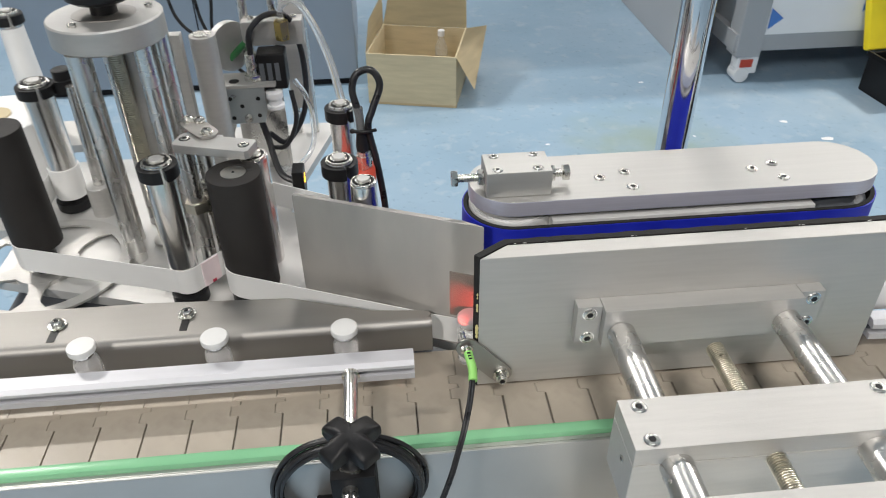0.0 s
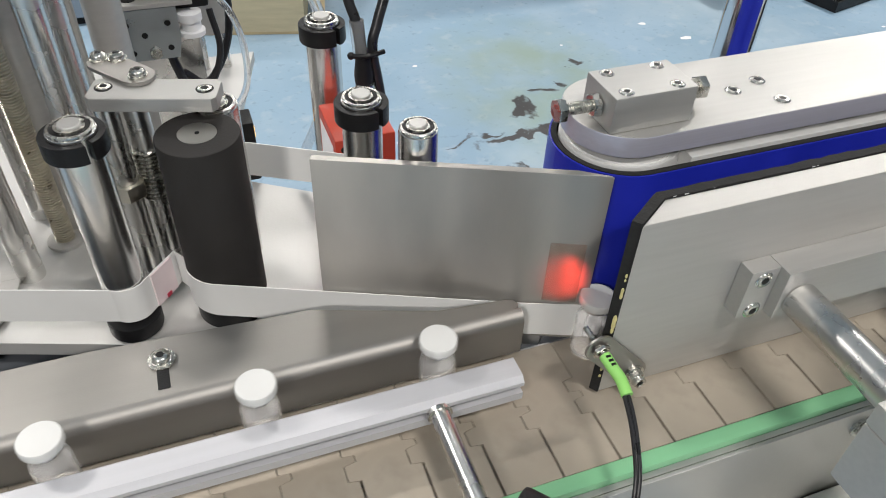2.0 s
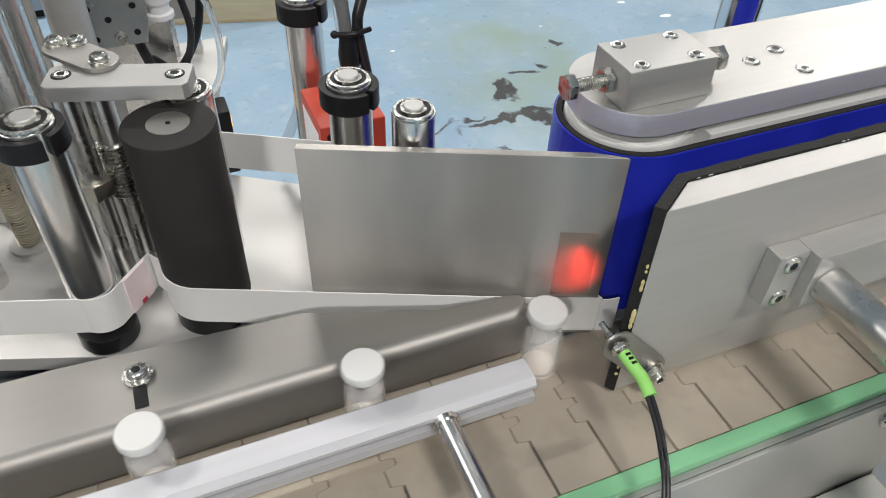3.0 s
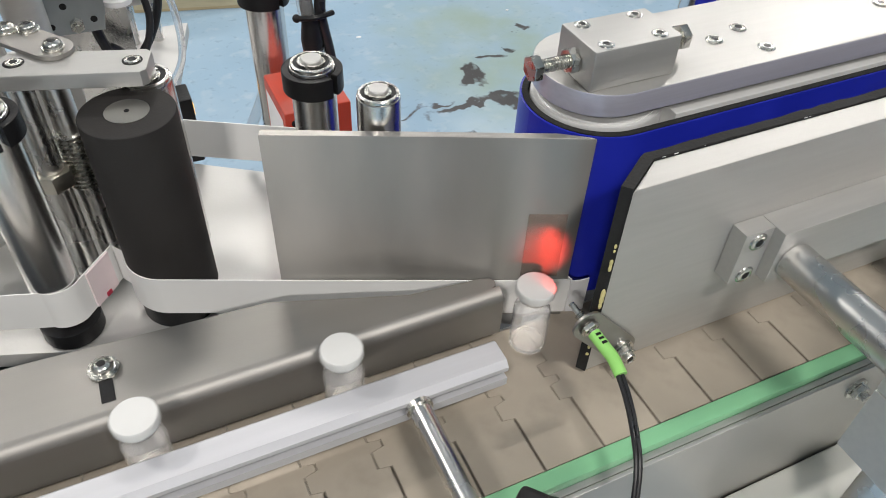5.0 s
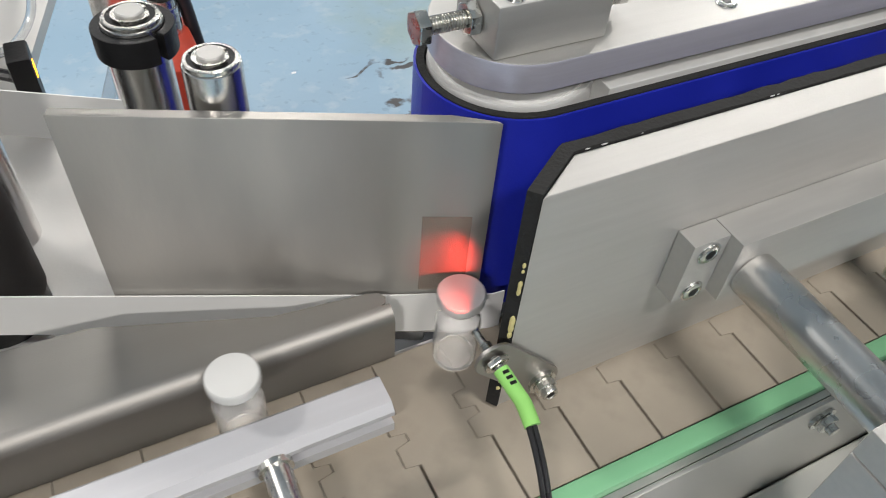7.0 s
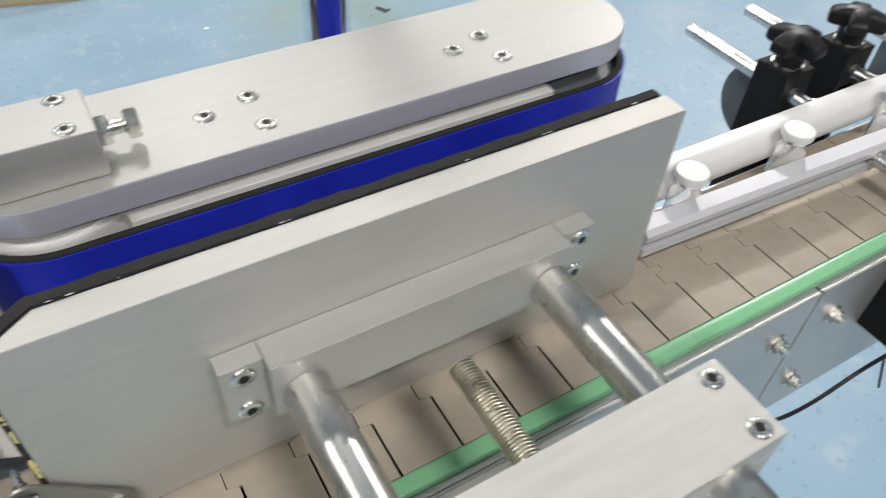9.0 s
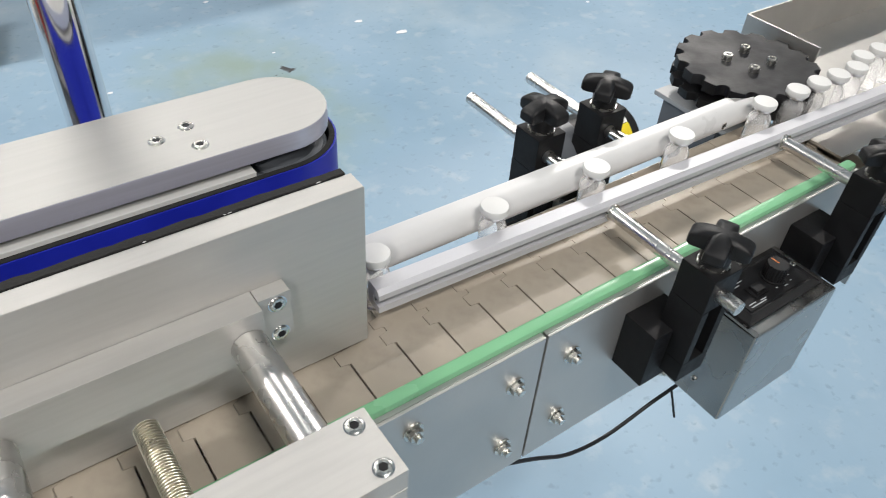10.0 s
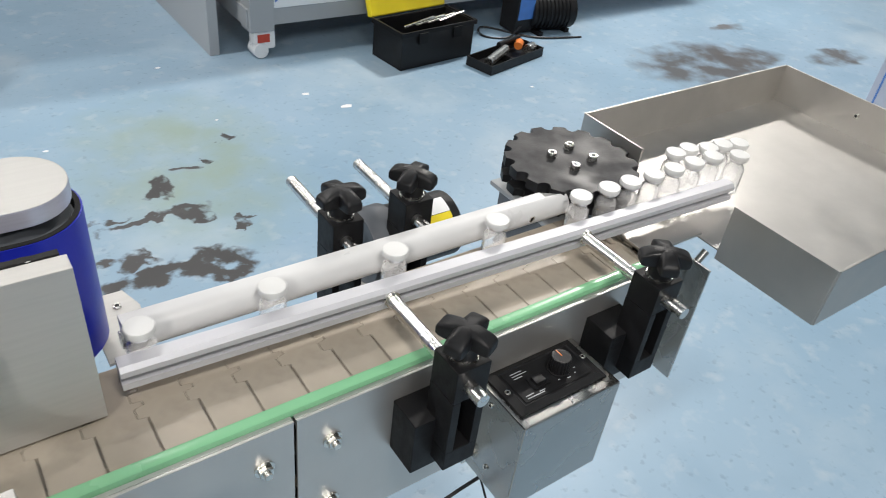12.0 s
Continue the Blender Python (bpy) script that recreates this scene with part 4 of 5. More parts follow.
lathe(bm, [(0.0178, 0.895), (0.0178, 0.935), (0.0168, 0.9351)], (-0.392, 0.816, 0), 30)
part("paper_wrap", bm, PAPER, wrapped, "white backing paper round the roller")
idler(-0.136, 0.648, 0.0150, 1.0245, False, False, label="bright idler roller under the nip arm")

nip = thing("nip_roller", (-0.150, 0.617, ZB), "black rubber drive roller with a steel core", "roller")
bm = bm_new()
cyl(bm, (-0.150, 0.617, 0.893), (-0.150, 0.617, 1.0245), 0.0258, seg=44, bevel=0.0012)
part("rubber_sleeve", bm, RUBBER, nip)
bm = bm_new()
cyl(bm, (-0.150, 0.617, 1.0243), (-0.150, 0.617, 1.0248), 0.0118, seg=36)
part("core", bm, TURNED, nip, "turned aluminium core")
bm = bm_new()
cyl(bm, (-0.150, 0.617, 1.0248), (-0.150, 0.617, 1.0251), 0.0014, seg=12)
part("centre_hole", bm, BLACK, nip)
bm = bm_new()
cyl(bm, (-0.150, 0.617, ZB), (-0.150, 0.617, 0.8935), 0.0245, seg=32)
part("hub", bm, BLACK, nip)
LX, LY = -0.382, 0.683
roll_l = thing("nip_roller", (LX, LY, ZB), "black rubber roller over the spoked reel plate", "roller")
bm = bm_new()
cyl(bm, (LX, LY, 0.915), (LX, LY, 1.050), 0.0245, seg=40, bevel=0.0012)
part("rubber_sleeve", bm, RUBBER, roll_l)
bm = bm_new()
cyl(bm, (LX, LY, ZB), (LX, LY, 0.9155), 0.013, seg=20)
part("hub", bm, BLACK, roll_l)

# nip arm
arm = thing("tension_linkage", (-0.16, 0.65, 1.04), "small milled aluminium arm on steel shafts above the roller", "arm")
bm = bm_new()
prism(bm, [(-0.036, -0.0125), (0.036, -0.0125), (0.039, -0.0095), (0.039, 0.0095), (0.036, 0.0125), (-0.036, 0.0125), (-0.039, 0.0095), (-0.039, -0.0095)], 1.0325, 1.0418, 0.0009, pose(-0.169, 0.647, 0, 0, 0, -17))
part("arm_plate", bm, ALU_BRIGHT, arm)
bm = bm_new()
pl = arc(0, 0, 0.011, 90, 270, 8) + arc(0.03, 0, 0.011, -90, 90, 8)
prism(bm, pl, 1.0420, 1.0446, 0.0005, pose(-0.196, 0.686, 0, 0, 0, -52))
part("link_plate", bm, STEEL, arm)
for x, y in ((-0.199, 0.690), (-0.188, 0.687), (-0.177, 0.661)):
    button_screw(arm, (x, y, 1.0446), (0, 0, 1), 0.0052, 0.0048)
for x, y in ((-0.198, 0.657), (-0.140, 0.638)):
    bm = bm_new()
    cyl(bm, (x, y, 1.0418), (x, y, 1.0420), 0.0055, seg=20)
    part("counterbore", bm, BLACK, arm)
    screw(arm, (x, y, 1.0419), (0, 0, 1), 0.0044, 0.001)
for x, y, r in ((-0.201, 0.658, 0.0078), (-0.184, 0.664, 0.0078)):
    bm = bm_new()
    cyl(bm, (x, y, ZB), (x, y, 1.0325), r, seg=24)
    part("shaft", bm, GROUND_STEEL, arm)
bm = bm_new()
hexnut(bm, (-0.201, 0.658, 0.960), (-0.201, 0.658, 0.972), 0.0125)
part("spring_nut", bm, BRASS_NICKEL, arm)
bm = bm_new()
thread(bm, (-0.184, 0.664, 0.952), (-0.184, 0.664, 0.992), 0.0100, 0.003, 18)
part("spring", bm, ZINC, arm)

# label web: from the far left round the idler and the rubber roller to the peel edge, and back behind it
web = thing("label_web", (-0.1, 0.58, 0.90), "white label web threaded round rollers and the peel edge", "label web")
plan = [(-0.411, 0.826), (-0.4085, 0.76)] + arc(LX, LY, 0.0249, 178, 245, 8) + [(-0.225, 0.6055)]
plan += arc(-0.216, 0.617, 0.0146, 238, 330, 8)
plan += [(-0.182, 0.634), (-0.1755, 0.624)] + arc(-0.150, 0.617, 0.0262, 168, 247, 10)
plan += [(0.030, 0.5125), (0.0715, 0.4968)]
bm = bm_new()
cum = len(plan)
ribbon(bm, plan, lambda k: 0.8965 - 0.004 * (k / cum), 0.0295)
part("liner", bm, PAPER, web, "white glassine liner with labels", angle=50)
bm = bm_new()
ribbon(bm, [(0.0725, 0.4962), (0.0715, 0.5000), (-0.030, 0.5485), (-0.049, 0.592)], lambda k: 0.8935, 0.0285)
part("liner", bm, PAPER, web, "white glassine liner, returning", angle=50)
bm = bm_new()
ribbon(bm, [(-0.048, 0.6195), (-0.137, 0.669)], lambda k: 0.958, 0.0275)
part("liner", bm, PAPER, web, "white glassine liner, returning", angle=50)
bm = bm_new()
ribbon(bm, [(0.0716, 0.4958), (0.0770, 0.4940), (0.0835, 0.4935)], lambda k: 0.8935, 0.028)
part("label", bm, LABEL, web, "white label leaving the peel edge")
bm = bm_new()
ribbon(bm, [(-0.1993, 0.6131), (-0.1853, 0.6289)], lambda k: 0.8948, 0.0285, 0.0008)
part("splice", bm, PINK_MARK, web, "pink splice tape on the web")
bm = bm_new()
ribbon(bm, [(-0.1930, 0.6196), (-0.1902, 0.6228)], lambda k: 0.8952, 0.003, 0.0012)
part("mark", bm, RED_MARK, web)

# red photo sensor and its cable between the rollers
gap = thing("label_sensor", (-0.04, 0.66, ZB), "red label gap sensor block on a black looped cable", "sensor")
bm = bm_new()
box(bm, -0.062, -0.018, 0.638, 0.690, 0.915, 0.988, 0.0014)
housing = part("housing", bm, RED, gap, "red plastic sensor housing")
bm = bm_new()
box(bm, -0.0624, -0.0621, 0.644, 0.684, 0.930, 0.980)
part("rating_label", bm, LABEL, housing, "white rating label")
bm = bm_new()
cyl(bm, (-0.0555, 0.6381, 0.980), (-0.0555, 0.6376, 0.980), 0.0026, seg=16)
part("fixing_hole", bm, BLACK, housing)
bm = bm_new()
box(bm, -0.0560, -0.0535, 0.6372, 0.6380, 0.925, 0.967, 0.0003)
part("moulded_rib", bm, RED, housing)
bm = bm_new()
box(bm, -0.050, -0.030, 0.650, 0.680, ZB, 0.915, 0.001)
part("foot", bm, ALU, gap)
bm = bm_new()
cyl(bm, (-0.0289, 0.677, 0.988), (-0.0289, 0.677, 1.0035), 0.0078, seg=24, bevel=0.0006)
cyl(bm, (-0.0289, 0.677, 1.0035), (-0.0289, 0.677, 1.008), 0.0070, seg=24)
part("connector", bm, ZINC, gap, "bright threaded connector")
bm = bm_new()
lathe(bm, [(0.0066, 0.0), (0.0070, 0.006), (0.0062, 0.013), (0.0054, 0.020)], (-0.0293, 0.678, 1.008), 20)
part("boot", bm, BLACK, gap)
bm = bm_new()
hose(bm, [(-0.0300, 0.6793, 1.0282), (-0.0311, 0.6826, 1.0480), (-0.0355, 0.6892, 1.0678), (-0.0300, 0.6936, 1.0832), (-0.0157, 0.6936, 1.0865), (-0.0080, 0.6903, 1.0722), (-0.0168, 0.6826, 1.0502),
          (-0.0223, 0.6782, 1.0326), (-0.0168, 0.6804, 0.9952), (-0.0110, 0.6848, 0.9400), (-0.0100, 0.6900, 0.8800)], 0.0037, 12)
part("cable", bm, CABLE, gap, "black looped cable")
bm = bm_new()
cyl(bm, (-0.0305, 0.6804, 1.026), (-0.0316, 0.6837, 1.0524), 0.0052, seg=14)
part("ferrule", bm, TUBE_CLEAR, gap, "clear heat-shrink over the wires")
bm = bm_new()
bmesh.ops.create_uvsphere(bm, u_segments=10, v_segments=6, radius=0.0027, matrix=Matrix.Translation((-0.0385, 0.676, 1.0304)))
hose(bm, [(-0.0388, 0.676, 1.0304), (-0.0278, 0.6705, 1.0315), (-0.0146, 0.676, 1.0304)], 0.0018, 8)
part("cable_tie", bm, BLACK, gap)


# clear label film hanging over the peel plate's end
film = thing("label_film", (0.045, 0.50, 0.93), "clear brownish label film clinging to the peel plate", "label film")
bm = bm_new()
q0, q1 = pb - d * 0.030 - n * 0.0006, pb - d * 0.0075 - n * 0.0006
prism(bm, [(q0.x, q0.y), (q1.x, q1.y), (q1.x + n.x * 0.0003, q1.y + n.y * 0.0003), (q0.x + n.x * 0.0003, q0.y + n.y * 0.0003)], 0.925, 0.975)
part("film", bm, surface("brown_clear_film", (0.36, 0.27, 0.22), 0.3, 0.0, 0.05, 60, alpha=0.32), film)

# spoked reel plate and reel at the left
reel = thing("label_reel", (-0.45, 0.68, ZB), "aluminium spoked reel plate lying flat on the label head", "reel")
bm = bm_new()
cx, cy, R1 = -0.386, 0.688, 0.090
ZR = ZB + 0.0015
for a0, a1 in ((0, 180), (180, 360)):
    prism(bm, arc(cx, cy, R1, a0, a1, 36) + arc(cx, cy, R1 - 0.013, a1, a0, 36), ZR, ZR + 0.003, 0.0004)
part("rim", bm, ALU, reel)
for k in range(5):
    a = radians(-14 + 72 * k)
    bm = bm_new()
    u, w = Vector((math.cos(a), math.sin(a), 0)), Vector((-math.sin(a), math.cos(a), 0))
    c = Vector((cx, cy, 0))
    pts = [c + u * 0.018 - w * 0.016, c + u * 0.045 - w * 0.0075, c + u * 0.064 - w * 0.0085, c + u * (R1 - 0.012) - w * 0.019, c + u * (R1 - 0.012) + w * 0.019, c + u * 0.064 + w * 0.0085, c + u * 0.045 + w * 0.0075, c + u * 0.018 + w * 0.016]
    prism(bm, [(p.x, p.y) for p in pts], ZR + 0.0002, ZR + 0.0028, 0.0004)
    part("spoke", bm, ALU, reel)
bm = bm_new()
lathe(bm, [(0.034, ZB), (0.034, ZR + 0.0032), (0.014, ZR + 0.0036)], (cx, cy, 0), 36)
part("hub", bm, ALU, reel)
post = thing("web_guide_post", (-0.36, 0.80, ZB), "steel guide post with a black cap and aluminium foot", "post")
bm = bm_new()
cyl(bm, (-0.350, 0.799, 0.90), (-0.347, 0.803, 1.040), 0.0068, seg=20)
part("rod", bm, GROUND_STEEL, post)
bm = bm_new()
lathe(bm, [(0.0125, 1.026), (0.0125, 1.04), (0.0105, 1.041), (0.0105, 1.051), (0.009, 1.052)], (-0.362, 0.824, 0), 28)
part("cap", bm, BLACK, post)
bm = bm_new()
lathe(bm, [(0.0135, ZB), (0.0135, 0.915), (0.0125, 0.916), (0.007, 0.916)], (-0.352, 0.797, 0), 28)
part("foot", bm, ALU, post)
sup = thing("paper_roll", (-0.47, 0.86, ZB), "white paper label roll standing behind the rollers", "paper roll")
bm = bm_new()
lathe(bm, [(0.06, ZB), (0.06, 0.978), (0.059, 0.979), (0.02, 0.979)], (-0.475, 0.868, 0), 48)
part("paper", bm, PAPER, sup)
bm = bm_new()
lathe(bm, [(0.019, 0.97), (0.019, 0.981), (0.012, 0.981)], (-0.475, 0.868, 0), 28)
part("core", bm, CARD, sup, "brown cardboard core")
# a second idler behind it, wrapped in backing paper
back = idler(-0.490, 1.02, 0.0145, 1.055)
bm = bm_new()
lathe(bm, [(0.0185, 0.905), (0.0172, 0.97), (0.0152, 1.036)], (-0.490, 1.02, 0), 28)
part("paper_wrap", bm, PAPER, back, "white backing paper wound on the roller")
bm = bm_new()
prism(bm, [(-0.54, 0.98), (-0.43, 0.98), (-0.43, 1.06), (-0.54, 1.06)], ZB - 0.012, ZB, 0.0008)
part("foot_plate", bm, ALU, back)

# drive and solenoid unit at the back of the label head
unit = thing("web_drive_unit", (-0.15, 0.87, ZB), "web drive unit with brackets, solenoid valve and hoses", "drive unit")
bm = bm_new()
box(bm, -0.198, -0.132, 0.845, 0.885, 1.008, 1.012, 0.0006)
box(bm, -0.198, -0.194, 0.845, 0.885, 0.94, 1.008, 0.0006)
part("bracket", bm, ALU, unit, "bent aluminium bracket")
bm = bm_new()
box(bm, -0.19, -0.13, 0.885, 0.889, ZB, 1.0, 0.0008)
part("side_sheet", bm, GROUND_STEEL, unit, "bright steel side sheet")
ZINC_SHEET = surface("zinc_sheet", (0.44, 0.48, 0.50), 0.34, 0.85, 0.08, 40, 0.05, 300)
bm = bm_new()
prism(bm, [(-0.197, 0.962), (-0.150, 0.962), (-0.146, 0.980), (-0.146, 1.0075), (-0.197, 1.0075)], 0, 0.003, 0.0004)
bmesh.ops.transform(bm, matrix=Matrix.Translation((0, 0.849, 0)) @ pose(0, 0, 0, 90), verts=bm.verts)
sheet = part("hanging_sheet", bm, ZINC_SHEET, unit, "zinc plated bracket sheet with holes")
for x, z in ((-0.188, 0.995), (-0.175, 0.985), (-0.155, 0.994), (-0.156, 0.972), (-0.187, 0.970)):
    bm = bm_new()
    cyl(bm, (x, 0.8459, z), (x, 0.8456, z), 0.0026, seg=14)
    part("hole", bm, BLACK, sheet)
bm = bm_new()
hexnut(bm, (-0.169, 0.8458, 0.970), (-0.169, 0.8400, 0.970), 0.0055)
cyl(bm, (-0.169, 0.8400, 0.970), (-0.169, 0.8360, 0.970), 0.0030, seg=12)
part("bolt", bm, ZINC, sheet)
bm = bm_new()
cyl(bm, (-0.182, 0.858, 1.0121), (-0.182, 0.858, 1.0124), 0.0062, seg=20)
part("hole", bm, BLACK, unit)
bm = bm_new()
lathe(bm, [(0.011, 0.0), (0.011, 0.004), (0.0085, 0.005), (0.0085, 0.012), (0.0102, 0.013), (0.0102, 0.020), (0.0065, 0.022)], (-0.136, 0.853, 0.979), 24)
part("white_socket", bm, LABEL, unit, "white plastic socket")
bm = bm_new()
hose(bm, [(-0.112, 0.872, 1.005), (-0.100, 0.868, 0.985), (-0.094, 0.862, 0.955), (-0.098, 0.852, 0.922), (-0.116, 0.842, 0.903), (-0.138, 0.838, 0.898)], 0.0032, 10)
part("clear_hose", bm, TUBE_CLEAR, unit, "clear hose loop")
bm = bm_new()
box(bm, -0.152, -0.118, 0.855, 0.885, 1.0, 1.045, 0.003)
part("solenoid", bm, BLACK, unit, "black solenoid coil")
bm = bm_new()
box(bm, -0.168, -0.095, 0.882, 0.905, 1.045, 1.075, 0.002)
part("valve_block", bm, ALU_BRIGHT, unit)
for x in (-0.156, -0.106):
    screw(unit, (x, 0.8935, 1.075), (0, 0, 1), 0.0038, 0.003)
bm = bm_new()
for k in range(3):
    box(bm, -0.149 + 0.009 * k, -0.1435 + 0.009 * k, 0.8545, 0.8552, 1.012, 1.034, 0.0)
part("print_line", bm, DARK_GREY, unit)
bm = bm_new()
cyl(bm, (-0.119, 0.875, 1.055), (-0.119, 0.875, 1.078), 0.009, seg=6, bevel=0.001)
part("fitting", bm, surface("brass", (0.55, 0.42, 0.16), 0.3, 1.0, 0.08, 60), unit, "brass hose fitting")
bm = bm_new()
cyl(bm, (-0.158, 0.862, 1.012), (-0.158, 0.862, 1.045), 0.0075, seg=20)
hexnut(bm, (-0.158, 0.862, 1.012), (-0.158, 0.862, 1.02), 0.012)
part("connector", bm, ZINC, unit)
bm = bm_new()
cyl(bm, (-0.19, 0.90, 1.042), (-0.183, 0.893, 1.042), 0.03, seg=32)
part("tension_disc", bm, ALU_BRIGHT, unit, "thin polished tension disc")
bm = bm_new()
cyl(bm, (-0.195, 0.895, 1.02), (-0.165, 0.885, 1.05), 0.004, seg=10)
part("green_wire", bm, surface("green_wire", (0.03, 0.16, 0.05), 0.5), unit)
for pts, r in (([(-0.158, 0.862, 1.044), (-0.155, 0.865, 1.07), (-0.135, 0.875, 1.085), (-0.11, 0.885, 1.075), (-0.10, 0.89, 1.02), (-0.105, 0.88, 0.96), (-0.13, 0.865, 0.925), (-0.15, 0.86, 0.94)], 0.0036),
               ([(-0.155, 0.868, 1.005), (-0.158, 0.862, 0.965), (-0.152, 0.855, 0.935), (-0.14, 0.83, 0.90), (-0.12, 0.82, 0.89)], 0.0042),
               ([(-0.118, 0.875, 0.99), (-0.115, 0.865, 0.955), (-0.13, 0.855, 0.925), (-0.15, 0.86, 0.92)], 0.003)):
    bm = bm_new()
    hose(bm, pts, r, 10)
    part("cable", bm, CABLE, unit)
for pts in ([(-0.262, 0.93, 1.15), (-0.256, 0.93, 1.089), (-0.248, 0.93, 1.062), (-0.230, 0.93, 1.044), (-0.200, 0.925, 1.035), (-0.165, 0.90, 1.03)],
            [(-0.228, 0.935, 1.15), (-0.226, 0.935, 1.087), (-0.222, 0.935, 1.057), (-0.21, 0.93, 1.036), (-0.18, 0.905, 1.02)],
            [(-0.205, 0.94, 1.15), (-0.208, 0.94, 1.085), (-0.213, 0.94, 1.05), (-0.208, 0.93, 1.02), (-0.17, 0.90, 1.0)]):
    bm = bm_new()
    hose(bm, pts, 0.0021, 8)
    part("cable", bm, CABLE, unit)
bm = bm_new()
hose(bm, [(-0.119, 0.875, 1.075), (-0.116, 0.872, 1.095), (-0.098, 0.85, 1.108), (-0.078, 0.81, 1.098), (-0.060, 0.765, 1.072), (-0.050, 0.728, 1.046), (-0.045, 0.722, 1.02), (-0.05, 0.735, 0.96), (-0.07, 0.75, 0.90)], 0.0042, 12)
part("clear_hose", bm, TUBE_CLEAR, unit, "clear bent air hose")
for x, y in ((-0.105, 0.985), (-0.128, 0.985)):
    bm = bm_new()
    cyl(bm, (x, y, ZB), (x, y, 1.25), 0.0058, seg=18)
    part("rod", bm, GROUND_STEEL, unit)
for x in (-0.165, -0.13):
    bm = bm_new()
    cyl(bm, (x, 0.90, 1.0), (x, 0.90, 1.25), 0.0055, seg=18)
    part("rod", bm, GROUND_STEEL, unit)
bm = bm_new()
box(bm, -0.128, -0.10, 0.95, 0.954, 0.93, 1.10, 0.0008)
part("side_sheet", bm, ALU, unit)
eye_box = thing("photo_eye", (-0.10, 0.80, ZB), "small black photo eye with an amber light", "sensor")
bm = bm_new()
box(bm, -0.118, -0.104, 0.765, 0.79, ZB, 0.935, 0.0015)
part("body", bm, BLACK, eye_box)
bm = bm_new()
box(bm, -0.1042, -0.1035, 0.770, 0.777, 0.918, 0.928)
part("indicator", bm, AMBER_LED, eye_box, "amber light")

# coiled spare cable hanging from the infeed clamp
coil = thing("cable_coil", (-0.053, 0.377, 0.80), "black sensor cable coiled and tied behind the knob", "cable")
rc = random.Random(7)
for k in range(6):
    bm = bm_new()
    r, oy = 0.056 + 0.0028 * (k % 3) + rc.uniform(-0.001, 0.001), 0.3735 + 0.0038 * (k // 2) + rc.uniform(-0.001, 0.001)
    ox = rc.uniform(-0.002, 0.002)
    hose(bm, [(-0.053 + ox + r * math.sin(a), oy + 0.0012 * math.sin(2 * a + k), 0.861 + r * math.cos(a)) for a in [2 * math.pi * j / 14 for j in range(15)]], 0.0021, 8, 3)
    part("loop", bm, CABLE, coil)
bm = bm_new()
hexnut(bm, (-0.053, 0.377, 0.798), (-0.053, 0.377, 0.812), 0.006)
part("tie", bm, BLACK, coil)

base_cab = thing("base_cabinet", (0.25, 0.25, 0.0), "cream painted cabinet standing under the slide", "cabinet")
bm = bm_new()
box(bm, 0.133, 0.362, 0.05, 0.3845, 0.02, 0.786, 0.003)
part("body", bm, CREAM, base_cab)
bm = bm_new()
box(bm, 0.143, 0.352, 0.06, 0.375, 0.0, 0.02)
part("plinth", bm, BLACK_MATT, base_cab)

# ---------------------------------------------------------------- vials
def make_vial(name_label):
    v = thing("vial", (0, 0, 0), name_label, "vial", "vials")
    bm = bm_new()
    lathe(bm, [(0.0085, 0.0012), (0.0098, 0.0), (0.0108, 0.0012), (0.011, 0.003), (0.011, 0.0295), (0.0102, 0.0335), (0.0072, 0.0375), (0.0066, 0.0395), (0.0066, 0.0415), (0.0088, 0.0418), (0.0088, 0.0428),
               (0.0062, 0.0428), (0.0056, 0.0395), (0.0062, 0.0365), (0.0092, 0.0325), (0.0099, 0.029), (0.0099, 0.004), (0.008, 0.0028), (0.00002, 0.0034)], seg=28)
    for w in bm.verts:
        w.co.x, w.co.y = w.co.x * 1.045, w.co.y * 1.045
        w.co.z *= 1.03
    body = part("glass", bm, GLASS, v, "clear glass body")
    body.visible_shadow = False
    bm = bm_new()
    lathe(bm, [(0.0070, 0.0416), (0.0092, 0.0420), (0.0095, 0.0430), (0.0095, 0.0464), (0.0092, 0.0468)], seg=28)
    part("crimp_ring", bm, CAP_METAL, v, "crimped aluminium ring")
    bm = bm_new()
    lathe(bm, [(0.0095, 0.0452), (0.0114, 0.0456), (0.0118, 0.0464), (0.0118, 0.0506), (0.0112, 0.0515), (0.004, 0.0518), (0.00002, 0.0518)], seg=30)
    part("cap", bm, CAP, v, "white flip-off plastic cap")
    return v


SLOTS = {2: (1.167, 0.480), 1: (1.141, 0.4595), 0: (1.144, 0.487), -1: (1.119, 0.489), -2: (1.094, 0.4985), -3: (1.069, 0.4975)}


def vial_state(u, slot=None):
    """Where a vial is u seconds after it passed x = 0: along the infeed, through the belt, down the outfeed, into the queue."""
    v = SPEED
    t_in = 0.055 / v
    if u < t_in:
        return v * u, 0.4875
    u2 = u - t_in
    zone = 0.375 / 2.355
    if u2 < 2.355:
        return 0.055 + zone * u2, 0.4895
    u3 = u2 - 2.355
    x = 0.43 + v * u3
    if x > 0.905:
        x = 0.905 + 0.0535 * (u3 - 0.475 / v)
    y = np.interp(x, [0.43, 0.6, 0.85, 1.0, 1.2], [0.484, 0.482, 0.476, 0.4725, 0.471])
    if slot and x > 1.04:
        way = Vector(slot) - Vector((1.04, 0.472))
        go = min((x - 1.04) / way.length, 1.0)
        return 1.04 + go * way.x, 0.472 + go * way.y
    return min(x, 1.108), float(y)


V_PERIOD = 0.112 / SPEED
